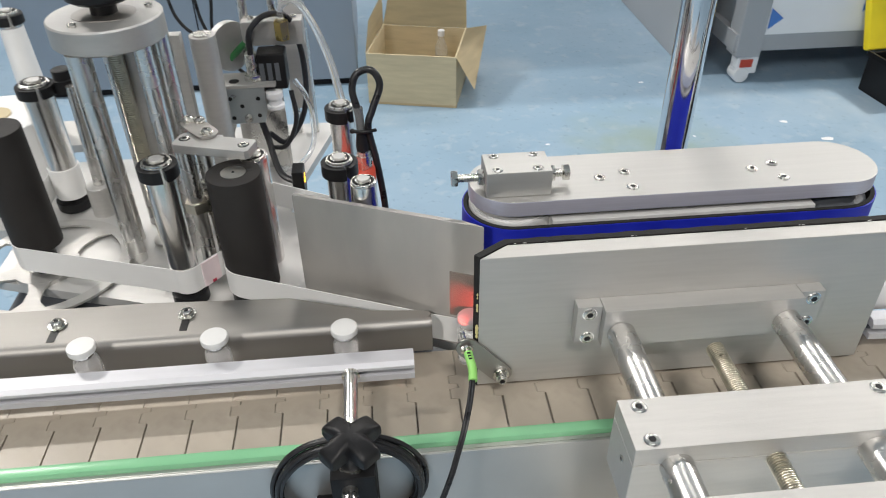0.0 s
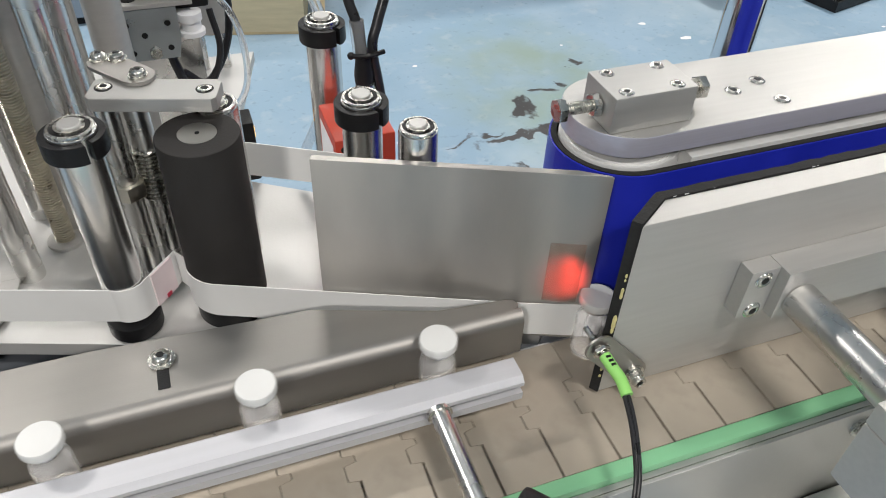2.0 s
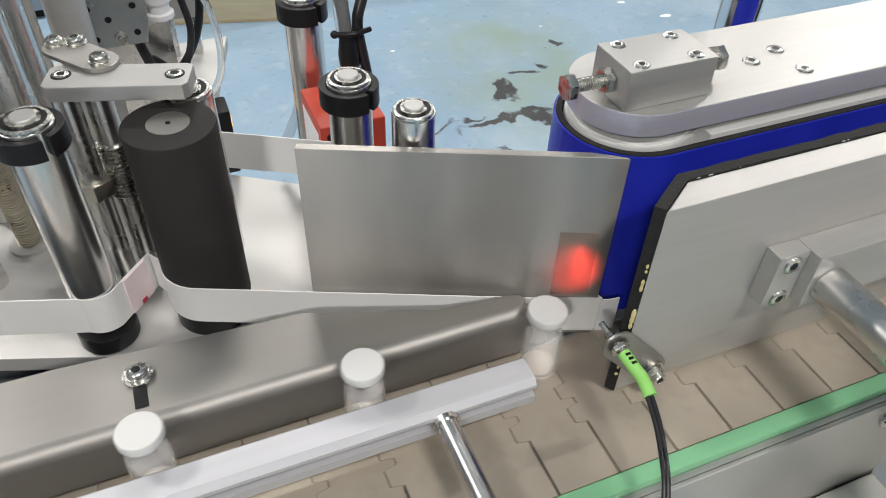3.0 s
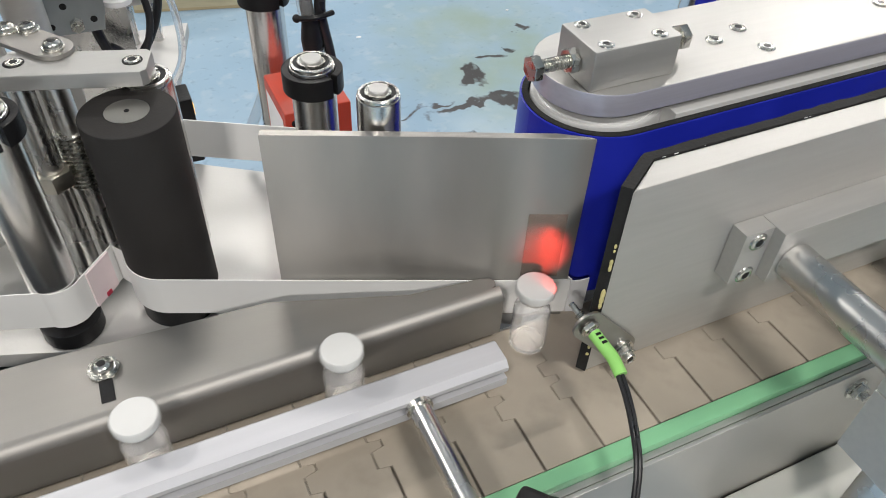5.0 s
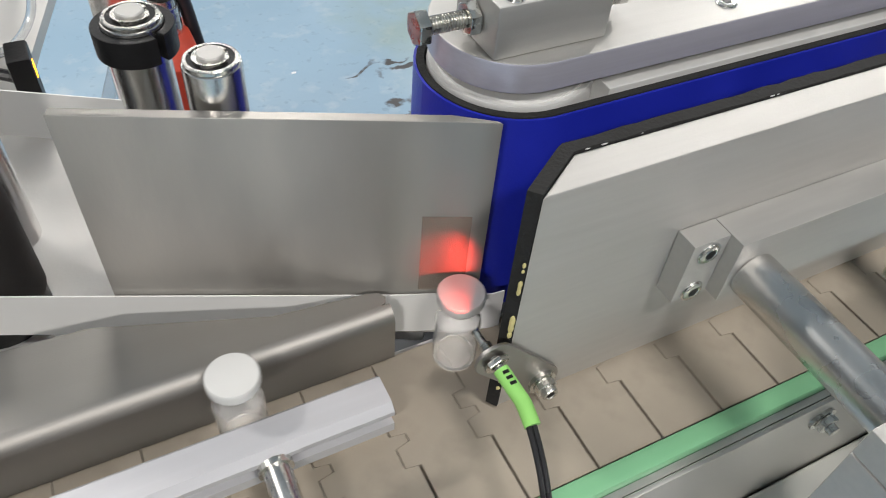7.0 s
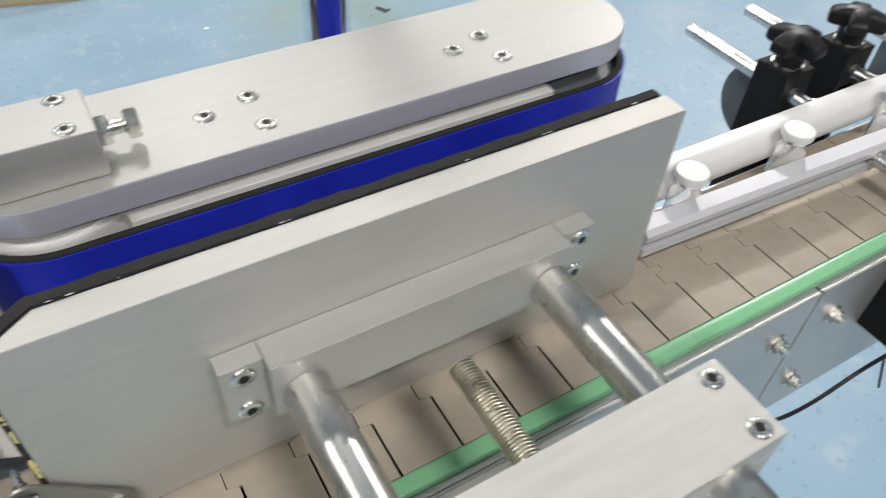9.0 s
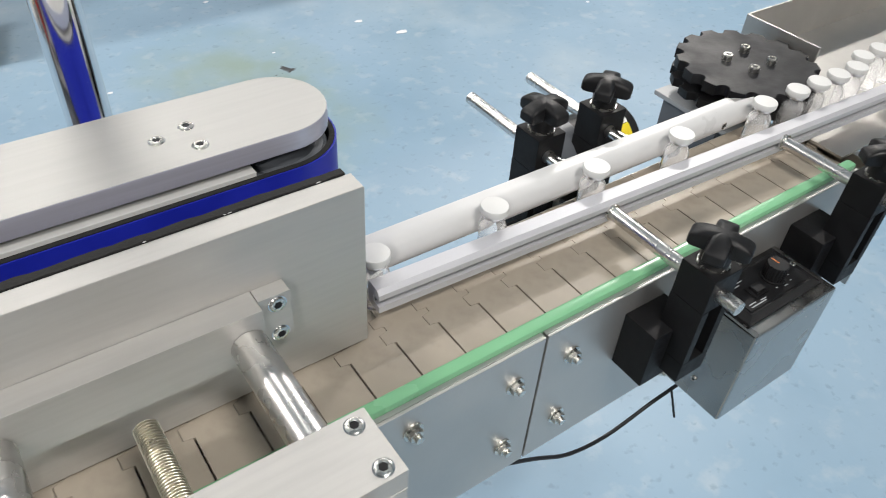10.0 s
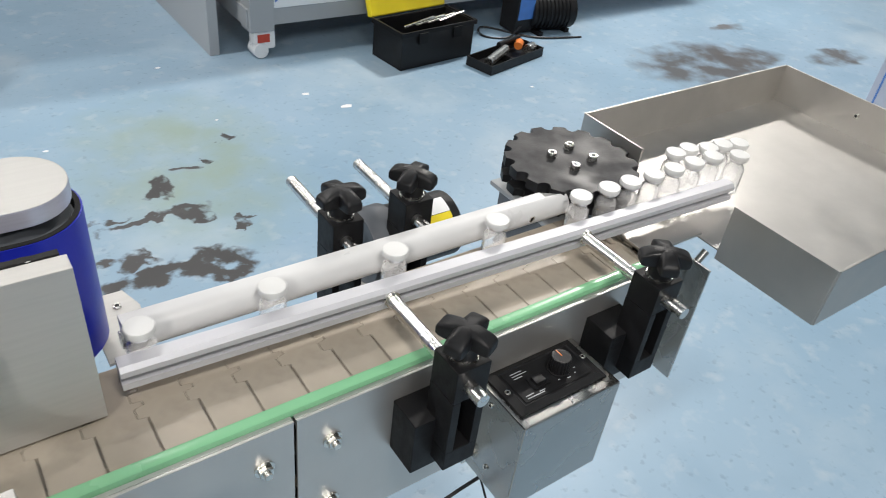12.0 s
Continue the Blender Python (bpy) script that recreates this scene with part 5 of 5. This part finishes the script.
LAG = {-4: -0.0025, -5: -0.0025, -8: 0.0075, -9: 0.0015, -10: -0.001, -11: -0.003, -13: 0.0055}     # metres behind an even spacing
plain = make_vial("clear glass vial with a white flip-off cap on the conveyor")
vials = [(plain, -5)]
FIRST, LAST = -18, 3
for k in range(FIRST, LAST):
    if k != -5:
        vials.append((copy_thing(plain, pose(0, 0, 0)), k))

# ---------------------------------------------------------------- star wheel, tray and control box
star = thing("indexing_turret", (0.951, 0.550, 0.90), "black scalloped star wheel on the far side of the outfeed", "star wheel")
STAR_AT = Vector((0.951, 0.550, 0.902))
teeth, poly = 16, []
for k in range(teeth):
    a0 = 2 * math.pi * k / teeth
    for s in range(18):
        f = s / 18
        a = a0 + 2 * math.pi / teeth * f
        r = 0.0785 - (0.0085 * math.sin(math.pi * (f - 0.28) / 0.5) ** 0.6 if 0.29 < f < 0.77 else 0)
        poly.append((r * math.cos(a), r * math.sin(a)))
star.location = STAR_AT
BASE[star.name] = Vector((0, 0, 0))
bm = bm_new()
prism(bm, poly, 0.014, 0.026, 0.0008)
part("wheel_disc", bm, WORN_BLACK, star)
bm = bm_new()
prism(bm, poly, -0.006, 0.004, 0.0008)
part("wheel_disc", bm, BLACK, star)
bm = bm_new()
cyl(bm, (0, 0, -0.02), (0, 0, 0.0200), 0.03, seg=32)
part("hub", bm, BLACK, star)
for k in range(4):
    a = radians(20 + 90 * k)
    screw(star, (0.024 * math.cos(a), 0.024 * math.sin(a), 0.026), (0, 0, 1), 0.0056, 0.007, "cap_screw", ZINC)
drive = thing("star_drive", (0.95, 0.56, 0.80), "dark housing under the star wheel", "gearbox")
bm = bm_new()
box(bm, 0.905, 1.005, 0.532, 0.612, 0.79, 0.868, 0.0015)
part("housing", bm, DARK_GREY, drive)
bm = bm_new()
box(bm, 0.895, 1.02, 0.5115, 0.62, 0.868, 0.874, 0.001)
part("plate", bm, GREY_PAINT, drive)
bm = bm_new()
cyl(bm, (0.951, 0.55, 0.874), (0.951, 0.55, 0.882), 0.02, seg=24)
part("shaft_seal", bm, BLACK, drive)
motor = thing("gear_motor", (0.78, 0.60, 0.8), "grey gear motor with a yellow and white rating label", "motor")
bm = bm_new()
cyl(bm, (0.70, 0.597, 0.851), (0.735, 0.597, 0.851), 0.042, seg=36, bevel=0.002)
part("gear_case", bm, DARK_GREY, motor)
bm = bm_new()
cyl(bm, (0.735, 0.597, 0.851), (0.815, 0.597, 0.851), 0.038, seg=36, bevel=0.002)
part("motor_can", bm, BLACK, motor)
bm = bm_new()
for a0, a1, m_ in ((124, 176, 0),):
    pl = arc(0, 0, 0.0384, a0, a1, 14) + list(reversed(arc(0, 0, 0.0381, a0, a1, 14)))
    prism(bm, pl, 0.757, 0.803)
bmesh.ops.transform(bm, matrix=Matrix.Translation((0, 0.597, 0.851)) @ pose(0, 0, 0, 90, 0, 90), verts=bm.verts)
part("rating_label", bm, YELLOW, motor, "yellow rating label")
bm = bm_new()
pl = arc(0, 0, 0.0384, 92, 123, 14) + list(reversed(arc(0, 0, 0.0381, 92, 123, 14)))
prism(bm, pl, 0.757, 0.803)
bmesh.ops.transform(bm, matrix=Matrix.Translation((0, 0.597, 0.851)) @ pose(0, 0, 0, 90, 0, 90), verts=bm.verts)
part("rating_label", bm, LABEL, motor, "white rating label")
bm = bm_new()
box(bm, 0.69, 0.75, 0.5105, 0.60, 0.78, 0.80, 0.001)
part("mount", bm, STEEL, motor)

tray = thing("collecting_tray", (1.25, 0.44, 0.86), "stainless steel collecting tray with raised rims", "tray")
TX0, TX1, TY0, TY1, TZ, TT = 1.036, 1.468, 0.260, 0.620, 0.8795, 0.937
bm = bm_new()
box(bm, TX0, TX1, TY0, TY1, TZ - 0.002, TZ)
part("tray_floor", bm, STEEL_TRAY, tray)
for b in ((TX0, TX1, TY1 - 0.0015, TY1 + 0.0015, TZ - 0.012, TT), (TX0, TX1, TY0 - 0.0015, TY0 + 0.0015, TZ - 0.012, TT), (TX1 - 0.0015, TX1 + 0.0015, TY0, TY1, TZ - 0.012, TT),
          (TX0 - 0.0015, TX0 + 0.0015, TY0, 0.385, TZ - 0.012, TT), (TX0 - 0.0015, TX0 + 0.0015, 0.520, TY1, TZ - 0.012, TT)):
    bm = bm_new()
    box(bm, *b, 0.0006)
    part("rim", bm, STEEL_TRAY, tray, "folded sheet steel rim")
screw(tray, (1.466, 0.487, 0.912), (-1, 0, 0), 0.004, 0.003)
screw(tray, (1.466, 0.395, 0.905), (-1, 0, 0), 0.004, 0.003)
bm = bm_new()
box(bm, 0.97, 1.06, 0.418, 0.424, 0.80, 0.812, 0.0005, None)
box(bm, 0.975, 0.985, 0.39, 0.5, 0.80, 0.8785, 0.0005, None)
part("bracket", bm, STEEL_TRAY, tray)

ctrl = thing("speed_control_box", (0.775, 0.35, 0.72), "stainless speed control box with a black dial panel", "control box")
bm = bm_new()
cx0, cx1, cy0, cy1, cz0, cz1 = 0.708, 0.826, 0.3155, 0.3853, 0.722, 0.84
box(bm, cx0, cx1, cy0, cy1, cz0, cz1, 0.0025)
part("case", bm, STEEL_CASE, ctrl, "brushed stainless case")
bm = bm_new()
fp = [[bm.verts.new((x, y, z)) for x, y in ((x0, y0), (x1, y0), (x1, y1), (x0, y1))] for x0, x1, y0, y1, z in
      ((0.7125, 0.8170, 0.3270, 0.3830, 0.8402), (0.7130, 0.8165, 0.3275, 0.3825, 0.8425), (0.7215, 0.8080, 0.3335, 0.3765, 0.8455), (0.7235, 0.8060, 0.3350, 0.3750, 0.8448))]
for a, b in zip(fp, fp[1:]):
    for k in range(4):
        bm.faces.new((a[k], a[(k + 1) % 4], b[(k + 1) % 4], b[k]))
bm.faces.new(fp[-1]), bm.faces.new(fp[0][::-1])
bmesh.ops.recalc_face_normals(bm, faces=bm.faces)
part("faceplate", bm, BLACK, ctrl, "black plastic faceplate with sloping borders", angle=15)
bm = bm_new()
box(bm, 0.7245, 0.8050, 0.3360, 0.3740, 0.8449, 0.8456, 0.0003)
part("inner_plate", bm, BLACK_MATT, ctrl)
bm = bm_new()
prof = []
for k in range(60):
    a = 2 * math.pi * k / 60
    r = 0.0094 + (0.0006 if k % 3 else 0)
    prof.append((0.7785 + r * math.cos(a), 0.3545 + r * math.sin(a)))
prism(bm, prof, 0.8456, 0.8625, 0.0009)
lathe(bm, [(0.0112, 0.8456), (0.0112, 0.8468), (0.0098, 0.8474)], (0.7785, 0.3545, 0), 32)
part("dial", bm, BLACK, ctrl, "ribbed black rotary dial")
bm = bm_new()
box(bm, 0.7783, 0.7793, 0.3545, 0.3628, 0.8625, 0.8628)
part("dial_mark", bm, ORANGE, ctrl, "orange dial mark")
bm = bm_new()
box(bm, 0.7410, 0.7590, 0.3440, 0.3580, 0.8456, 0.8472, 0.0005)
part("switch_bezel", bm, BLACK_MATT, ctrl)
bm = bm_new()
box(bm, 0.7445, 0.7560, 0.3465, 0.3560, 0.8466, 0.8505, 0.0008, pose(0, 0, 0))
part("switch", bm, BLACK, ctrl, "black rocker switch")
for x, y in ((0.7180, 0.3550), (0.8115, 0.3560)):
    screw(ctrl, (x, y, 0.8438), (0, 0, 1), 0.0030, 0.0016)
for x, y, w in ((0.732, 0.3690, 0.013), (0.732, 0.3660, 0.017), (0.732, 0.3630, 0.010), (0.729, 0.3415, 0.009), (0.729, 0.3385, 0.020), (0.744, 0.3405, 0.007),
                (0.7785, 0.3405, 0.004), (0.7690, 0.3430, 0.002), (0.7885, 0.3425, 0.002), (0.7925, 0.3480, 0.002), (0.7935, 0.3560, 0.002), (0.7915, 0.3640, 0.002)):
    bm = bm_new()
    box(bm, x, x + w, y, y + 0.0010, 0.8457, 0.8458)
    part("print_line", bm, GREY_PAINT, ctrl)
for x, y, z in ((0.708, 0.362, 0.826), (0.708, 0.352, 0.748)):
    screw(ctrl, (x, y, z), (-1, 0, 0), 0.003, 0.0015)
bm = bm_new()
hose(bm, [(0.775, 0.375, 0.724), (0.757, 0.38, 0.69), (0.713, 0.386, 0.668), (0.653, 0.388, 0.653), (0.60, 0.39, 0.660), (0.552, 0.395, 0.685), (0.48, 0.40, 0.722)], 0.0021, 10)
part("cable", bm, CABLE, ctrl, "black supply cable")
bm = bm_new()
cyl(bm, (0.735, 0.382, 0.679), (0.745, 0.372, 0.635), 0.0013, seg=8)
part("cable_tie", bm, BLACK, ctrl)

# ---------------------------------------------------------------- the hall beyond
card = thing("cardboard_box", (0.1, 3.0, 0.0), "open brown cardboard carton on the floor", "carton")
bx0, bx1, by0, by1, bz = -0.062, 0.312, 2.90, 3.24, 0.222
R_ = Matrix.Translation((0.13, 2.9, 0)) @ pose(0, 0, 0, 0, 0, -14) @ Matrix.Translation((-0.13, -2.9, 0))
for b, mt in (((bx0, bx1, by0, by0 + 0.006, 0.01, bz), CARD), ((bx0, bx1, by1 - 0.006, by1, 0.01, bz), CARD), ((bx0, bx0 + 0.006, by0 + 0.006, by1 - 0.006, 0.01, bz), CARD), ((bx1 - 0.006, bx1, by0 + 0.006, by1 - 0.006, 0.01, bz), CARD)):
    bm = bm_new()
    box(bm, *b, 0.001, R_)
    part("side", bm, mt, card)
bm = bm_new()
box(bm, bx0, bx1, by0, by1, 0.0, 0.01, 0.001, R_)
part("bottom", bm, CARD_IN, card)
for pts in ([(bx0, by1, bz), (bx1, by1, bz), (bx1 - 0.01, by1 + 0.06, bz + 0.13), (bx0 + 0.02, by1 + 0.06, bz + 0.13)],
            [(bx1, by0, bz), (bx1, by1, bz), (bx1 + 0.09, by1 - 0.01, bz + 0.02), (bx1 + 0.075, by0 + 0.01, bz - 0.14)],
            [(bx0, by0, bz), (bx0, by1, bz), (bx0 - 0.005, by1 + 0.03, bz + 0.13), (bx0 - 0.005, by0 + 0.10, bz + 0.10)]):
    bm = bm_new()
    vs = [bm.verts.new(R_ @ Vector(p)) for p in pts]
    f = bm.faces.new(vs)
    bmesh.ops.solidify(bm, geom=[f], thickness=0.005)
    part("flap", bm, CARD, card)

bottle = thing("plastic_bottle", (0.24, 3.0, 0.011), "clear plastic bottle standing in the carton", "bottle")
bm = bm_new()
lathe(bm, [(0.024, 0.011), (0.026, 0.02), (0.026, 0.19), (0.012, 0.225), (0.012, 0.24)], (0.265, 3.06, 0), 24)
part("body", bm, TUBE_CLEAR, bottle)
bm = bm_new()
lathe(bm, [(0.0145, 0.24), (0.0145, 0.262), (0.013, 0.264)], (0.265, 3.06, 0), 24)
part("cap", bm, CAP, bottle, "white screw cap")

cab = thing("white_machine", (2.4, 3.4, 0.0), "white film-covered machine frame on swivel castors", "machine")
bm = bm_new()
box(bm, 1.52, 4.3, 2.97, 3.9, 0.14, 0.22, 0.004)
part("lower_beam", bm, GREY_PAINT, cab)
bm = bm_new()
box(bm, 1.64, 4.3, 2.96, 2.975, 0.215, 1.15, 0.003)
part("front_panel", bm, WHITE_PAINT, cab, "white panel under protective film")
for x in (1.53, 4.25):
    bm = bm_new()
    box(bm, x, x + 0.11, 2.955, 3.06, 0.12, 1.15, 0.004)
    part("corner_post", bm, GREY_PAINT, cab)
bm = bm_new()
box(bm, 1.55, 4.3, 3.0, 3.9, 0.22, 1.14, 0.003)
part("body", bm, GREY_PAINT, cab)
for x, y in ((1.60, 3.0), (4.2, 3.0), (1.60, 3.8), (4.2, 3.8)):
    bm = bm_new()
    box(bm, x - 0.05, x + 0.05, y - 0.03, y + 0.035, 0.035, 0.12, 0.012)
    ob = part("caster", bm, WHITE_PAINT, cab, "white castor housing")
    bm = bm_new()
    cyl(bm, (x - 0.02, y - 0.036, 0.034), (x - 0.02, y + 0.04, 0.034), 0.034, seg=24, bevel=0.004)
    part("wheel", bm, WHITE_PAINT, cab)
    bm = bm_new()
    box(bm, x - 0.035, x + 0.02, y - 0.035, y - 0.03, 0.07, 0.105, 0.001)
    part("brake_pad", bm, RED, cab, "dark red brake pad")
for x, z in ((1.645, 0.286), (2.045, 0.345)):
    bm = bm_new()
    prism(bm, [(x, z - 0.045), (x + 0.058, z), (x, z + 0.045)], 0, 0.002)
    bmesh.ops.transform(bm, matrix=Matrix.Translation((0, 2.9575, 0)) @ pose(0, 0, 0, 90), verts=bm.verts)
    part("printed_mark", bm, BLUE_PRINT, cab, "blue printed triangle")

side = thing("grey_cabinet", (1.3, 3.5, 0.0), "grey steel machine cabinet beside the white one", "cabinet")
bm = bm_new()
box(bm, 1.385, 1.43, 3.06, 4.6, 0.0, 1.3, 0.004)
part("body", bm, GREY_PAINT, side)
for n_, b in enumerate(((-1.5, -0.10, 3.15, 4.0, 0.03, 1.4),)):
    gm = thing("blue_grey_machine", (-0.8, 3.5, 0.0), "blue-grey painted machine cabinet standing on the floor", "cabinet")
    bm = bm_new()
    box(bm, *b, 0.006)
    part("body", bm, BLUE_GREY, gm)
    bm = bm_new()
    box(bm, b[0] + 0.02, b[1] - 0.02, b[2] + 0.02, b[3] - 0.02, 0.0, 0.03)
    part("plinth", bm, BLACK_MATT, gm)
    bm = bm_new()
    box(bm, -0.75, -0.745, 3.148, 3.15, 0.06, 1.38)
    part("door_gap", bm, BLACK_MATT, gm)

tool = thing("tool_box", (2.28, 2.76, 0.0), "open black plastic tool box with a yellow lid", "tool box")
tm = Matrix.Translation((2.28, 2.76, 0)) @ pose(0, 0, 0, 0, 0, 6)
bm = bm_new()
for b in ((-0.21, 0.21, -0.105, -0.098, 0, 0.165), (-0.21, 0.21, 0.098, 0.105, 0, 0.165), (-0.21, -0.203, -0.098, 0.098, 0, 0.165), (0.203, 0.21, -0.098, 0.098, 0, 0.165), (-0.21, 0.21, -0.105, 0.105, 0, 0.008)):
    box(bm, *b, 0.002, tm)
part("tub", bm, BLACK, tool)
bm = bm_new()
box(bm, -0.22, 0.22, -0.112, -0.104, 0.15, 0.172, 0.002, tm)
box(bm, -0.22, -0.208, -0.11, 0.11, 0.15, 0.172, 0.002, tm)
box(bm, 0.208, 0.22, -0.11, 0.11, 0.15, 0.172, 0.002, tm)
part("edge", bm, BLACK_MATT, tool)
bm = bm_new()
box(bm, -0.215, 0.215, 0, 0.04, 0, 0.26, 0.01, tm @ Matrix.Translation((0, 0.11, 0.17)) @ pose(0, 0, 0, -22))
part("lid", bm, YELLOW, tool, "yellow raised lid")
bm = bm_new()
for k in range(4):
    cyl(bm, tm @ Vector((-0.1 + 0.07 * k, 0.02, 0.14)), tm @ Vector((0.0 + 0.06 * k, -0.06, 0.20)), 0.006, seg=10)
part("tools", bm, ZINC, tool, "steel hand tools")
for x in (-0.1, 0.1):
    bm = bm_new()
    box(bm, x - 0.025, x + 0.025, -0.118, -0.110, 0.11, 0.16, 0.002, tm)
    part("latch", bm, BLACK_MATT, tool)
tt = thing("tool_tray", (2.62, 2.56, 0.0), "black lift-out tool tray with hand tools lying in it", "tool tray")
tm = Matrix.Translation((2.62, 2.565, 0)) @ pose(0, 0, 0, 0, 0, 14)
bm = bm_new()
for b in ((-0.20, 0.20, -0.075, -0.07, 0, 0.045), (-0.20, 0.20, 0.07, 0.075, 0, 0.045), (-0.20, -0.195, -0.07, 0.07, 0, 0.045), (0.195, 0.20, -0.07, 0.07, 0, 0.045), (-0.20, 0.20, -0.075, 0.075, 0, 0.005), (-0.02, -0.016, -0.07, 0.07, 0, 0.035)):
    box(bm, *b, 0.0015, tm)
part("tray", bm, BLACK, tt)
for p0, p1, r, mt in (((-0.16, -0.02, 0.035), (0.02, 0.02, 0.045), 0.022, ZINC), ((0.0, 0.05, 0.06), (0.16, 0.05, 0.065), 0.013, BLACK), ((0.09, 0.0, 0.05), (0.13, 0.02, 0.055), 0.02, ORANGE), ((0.13, -0.03, 0.035), (0.185, -0.02, 0.035), 0.024, ZINC)):
    bm = bm_new()
    cyl(bm, tm @ Vector(p0), tm @ Vector(p1), r, seg=16, bevel=0.003)
    part("hand_tool", bm, mt, tt)
pump = thing("vacuum_pump", (3.1, 2.85, 0.0), "small black vacuum pump with cables on the floor", "pump")
bm = bm_new()
cyl(bm, (2.98, 2.86, 0.10), (3.22, 2.80, 0.10), 0.09, seg=32, bevel=0.008)
part("motor", bm, BLACK, pump)
bm = bm_new()
box(bm, 2.86, 2.98, 2.80, 2.93, 0.01, 0.2, 0.012)
part("head", bm, BLACK, pump)
bm = bm_new()
box(bm, 2.872, 2.968, 2.795, 2.80, 0.08, 0.19, 0.002)
part("badge_plate", bm, BLUE_PRINT, pump, "blue cover plate")
for x in (3.0, 3.18):
    bm = bm_new()
    box(bm, x - 0.015, x + 0.015, 2.75, 2.92, 0.0, 0.02, 0.003)
    part("foot", bm, BLACK_MATT, pump)
for k in range(9):
    bm = bm_new()
    lathe(bm, [(0.088, -0.0035), (0.097, -0.003), (0.097, 0.003), (0.088, 0.0035)], (0, 0, 0), 32)
    bmesh.ops.transform(bm, matrix=headed((3.005 + 0.0215 * k, 2.854 - 0.0054 * k, 0.10), (0.24, -0.06, 0)), verts=bm.verts)
    part("cooling_fin", bm, BLACK_MATT, pump)
bm = bm_new()
hose(bm, [(2.9, 2.80, 0.05), (2.80, 2.78, 0.008), (2.70, 2.85, 0.006), (2.78, 2.95, 0.006), (2.95, 2.74, 0.006), (3.2, 2.66, 0.006)], 0.005, 8)
part("cable", bm, CABLE, pump)
rs = random.Random(3)
for x, y, r in ((1.599, 2.578, 0.022), (1.15, 3.02, 0.014), (1.70, 2.42, 0.028), (0.62, 2.5, 0.012), (2.55, 2.28, 0.012), (0.42, 2.05, 0.01), (1.2, 2.5, 0.008), (2.62, 2.95, 0.013)):
    sc = thing("paper_scrap", (x, y, 0), "small white paper scrap lying on the floor", "paper scrap", "paper scraps")
    bm = bm_new()
    a0 = rs.uniform(0, 360)
    prism(bm, [(x + r * rs.uniform(0.6, 1.0) * math.cos(radians(a0 + a)), y + 0.8 * r * rs.uniform(0.5, 0.9) * math.sin(radians(a0 + a))) for a in (0, 65, 120, 190, 240, 300)], 0.0004, 0.0012)
    part("paper", bm, LABEL, sc)

lil = thing("pale_cabinet", (4.3, 1.4, 0.0), "pale lilac machine cabinet standing on the floor", "cabinet")
bm = bm_new()
box(bm, 3.90, 4.9, 0.75, 1.487, 0.04, 1.3, 0.006)
part("body", bm, surface("pale_lilac_paint", (0.50, 0.53, 0.62), 0.5, 0.0, 0.05, 3), lil)
bm = bm_new()
box(bm, 3.93, 4.88, 0.77, 1.467, 0.0, 0.04)
part("plinth", bm, BLACK_MATT, lil)
bm = bm_new()
box(bm, 3.888, 3.901, 0.78, 1.350, 0.045, 0.190, 0.002)
part("drawer", bm, surface("slate_blue_paint", (0.25, 0.29, 0.42), 0.5, 0.0, 0.05, 3), lil, "slate blue drawer front")
screw(lil, (3.888, 1.246, 0.106), (-1, 0, 0), 0.014, 0.008)
bm = bm_new()
box(bm, 3.892, 3.901, 0.78, 1.350, 0.193, 0.305, 0.002)
part("panel", bm, surface("grey_green_paint", (0.27, 0.33, 0.35), 0.5, 0.0, 0.05, 3), lil, "grey-green panel")
bm = bm_new()
box(bm, 3.898, 3.901, 1.447, 1.455, 0.05, 1.28)
part("stripe", bm, BLUE_PRINT, lil, "thin blue edge line")
for z, y1 in ((0.416, 1.35), (0.386, 1.335)):
    bm = bm_new()
    box(bm, 3.898, 3.901, y1, y1 + 0.055, z, z + 0.016)
    part("marking", bm, BLUE_PRINT, lil)


# ---------------------------------------------------------------- all that moves
def motions():
    step = 0.25
    times = [-0.5 + step * k for k in range(int(13 / step) + 1)]
    phase = 2.2 - 0.2615 + PITCH / 2
    for k, ob in enumerate(links):
        rows = []
        for t in times:
            rows.append((t, link_pose(phase + k * PITCH + SPEED * t)))
        walk(ob, rows)
    for ob, k in vials:
        rows = []
        for j in range(53):
            t = -0.5 + 0.25 * j
            x, y = vial_state(t - 0.302 + V_PERIOD * k - LAG.get(k, 0.0) / SPEED, SLOTS.get(k))
            rows.append((t, pose(x, y, ZC + 0.0005)))
        walk(ob, rows)
    walk(star, [(t, Matrix.Translation(STAR_AT) @ pose(0, 0, 0, 0, 0, -42.0 * t)) for t in range(-1, 14)])


motions()
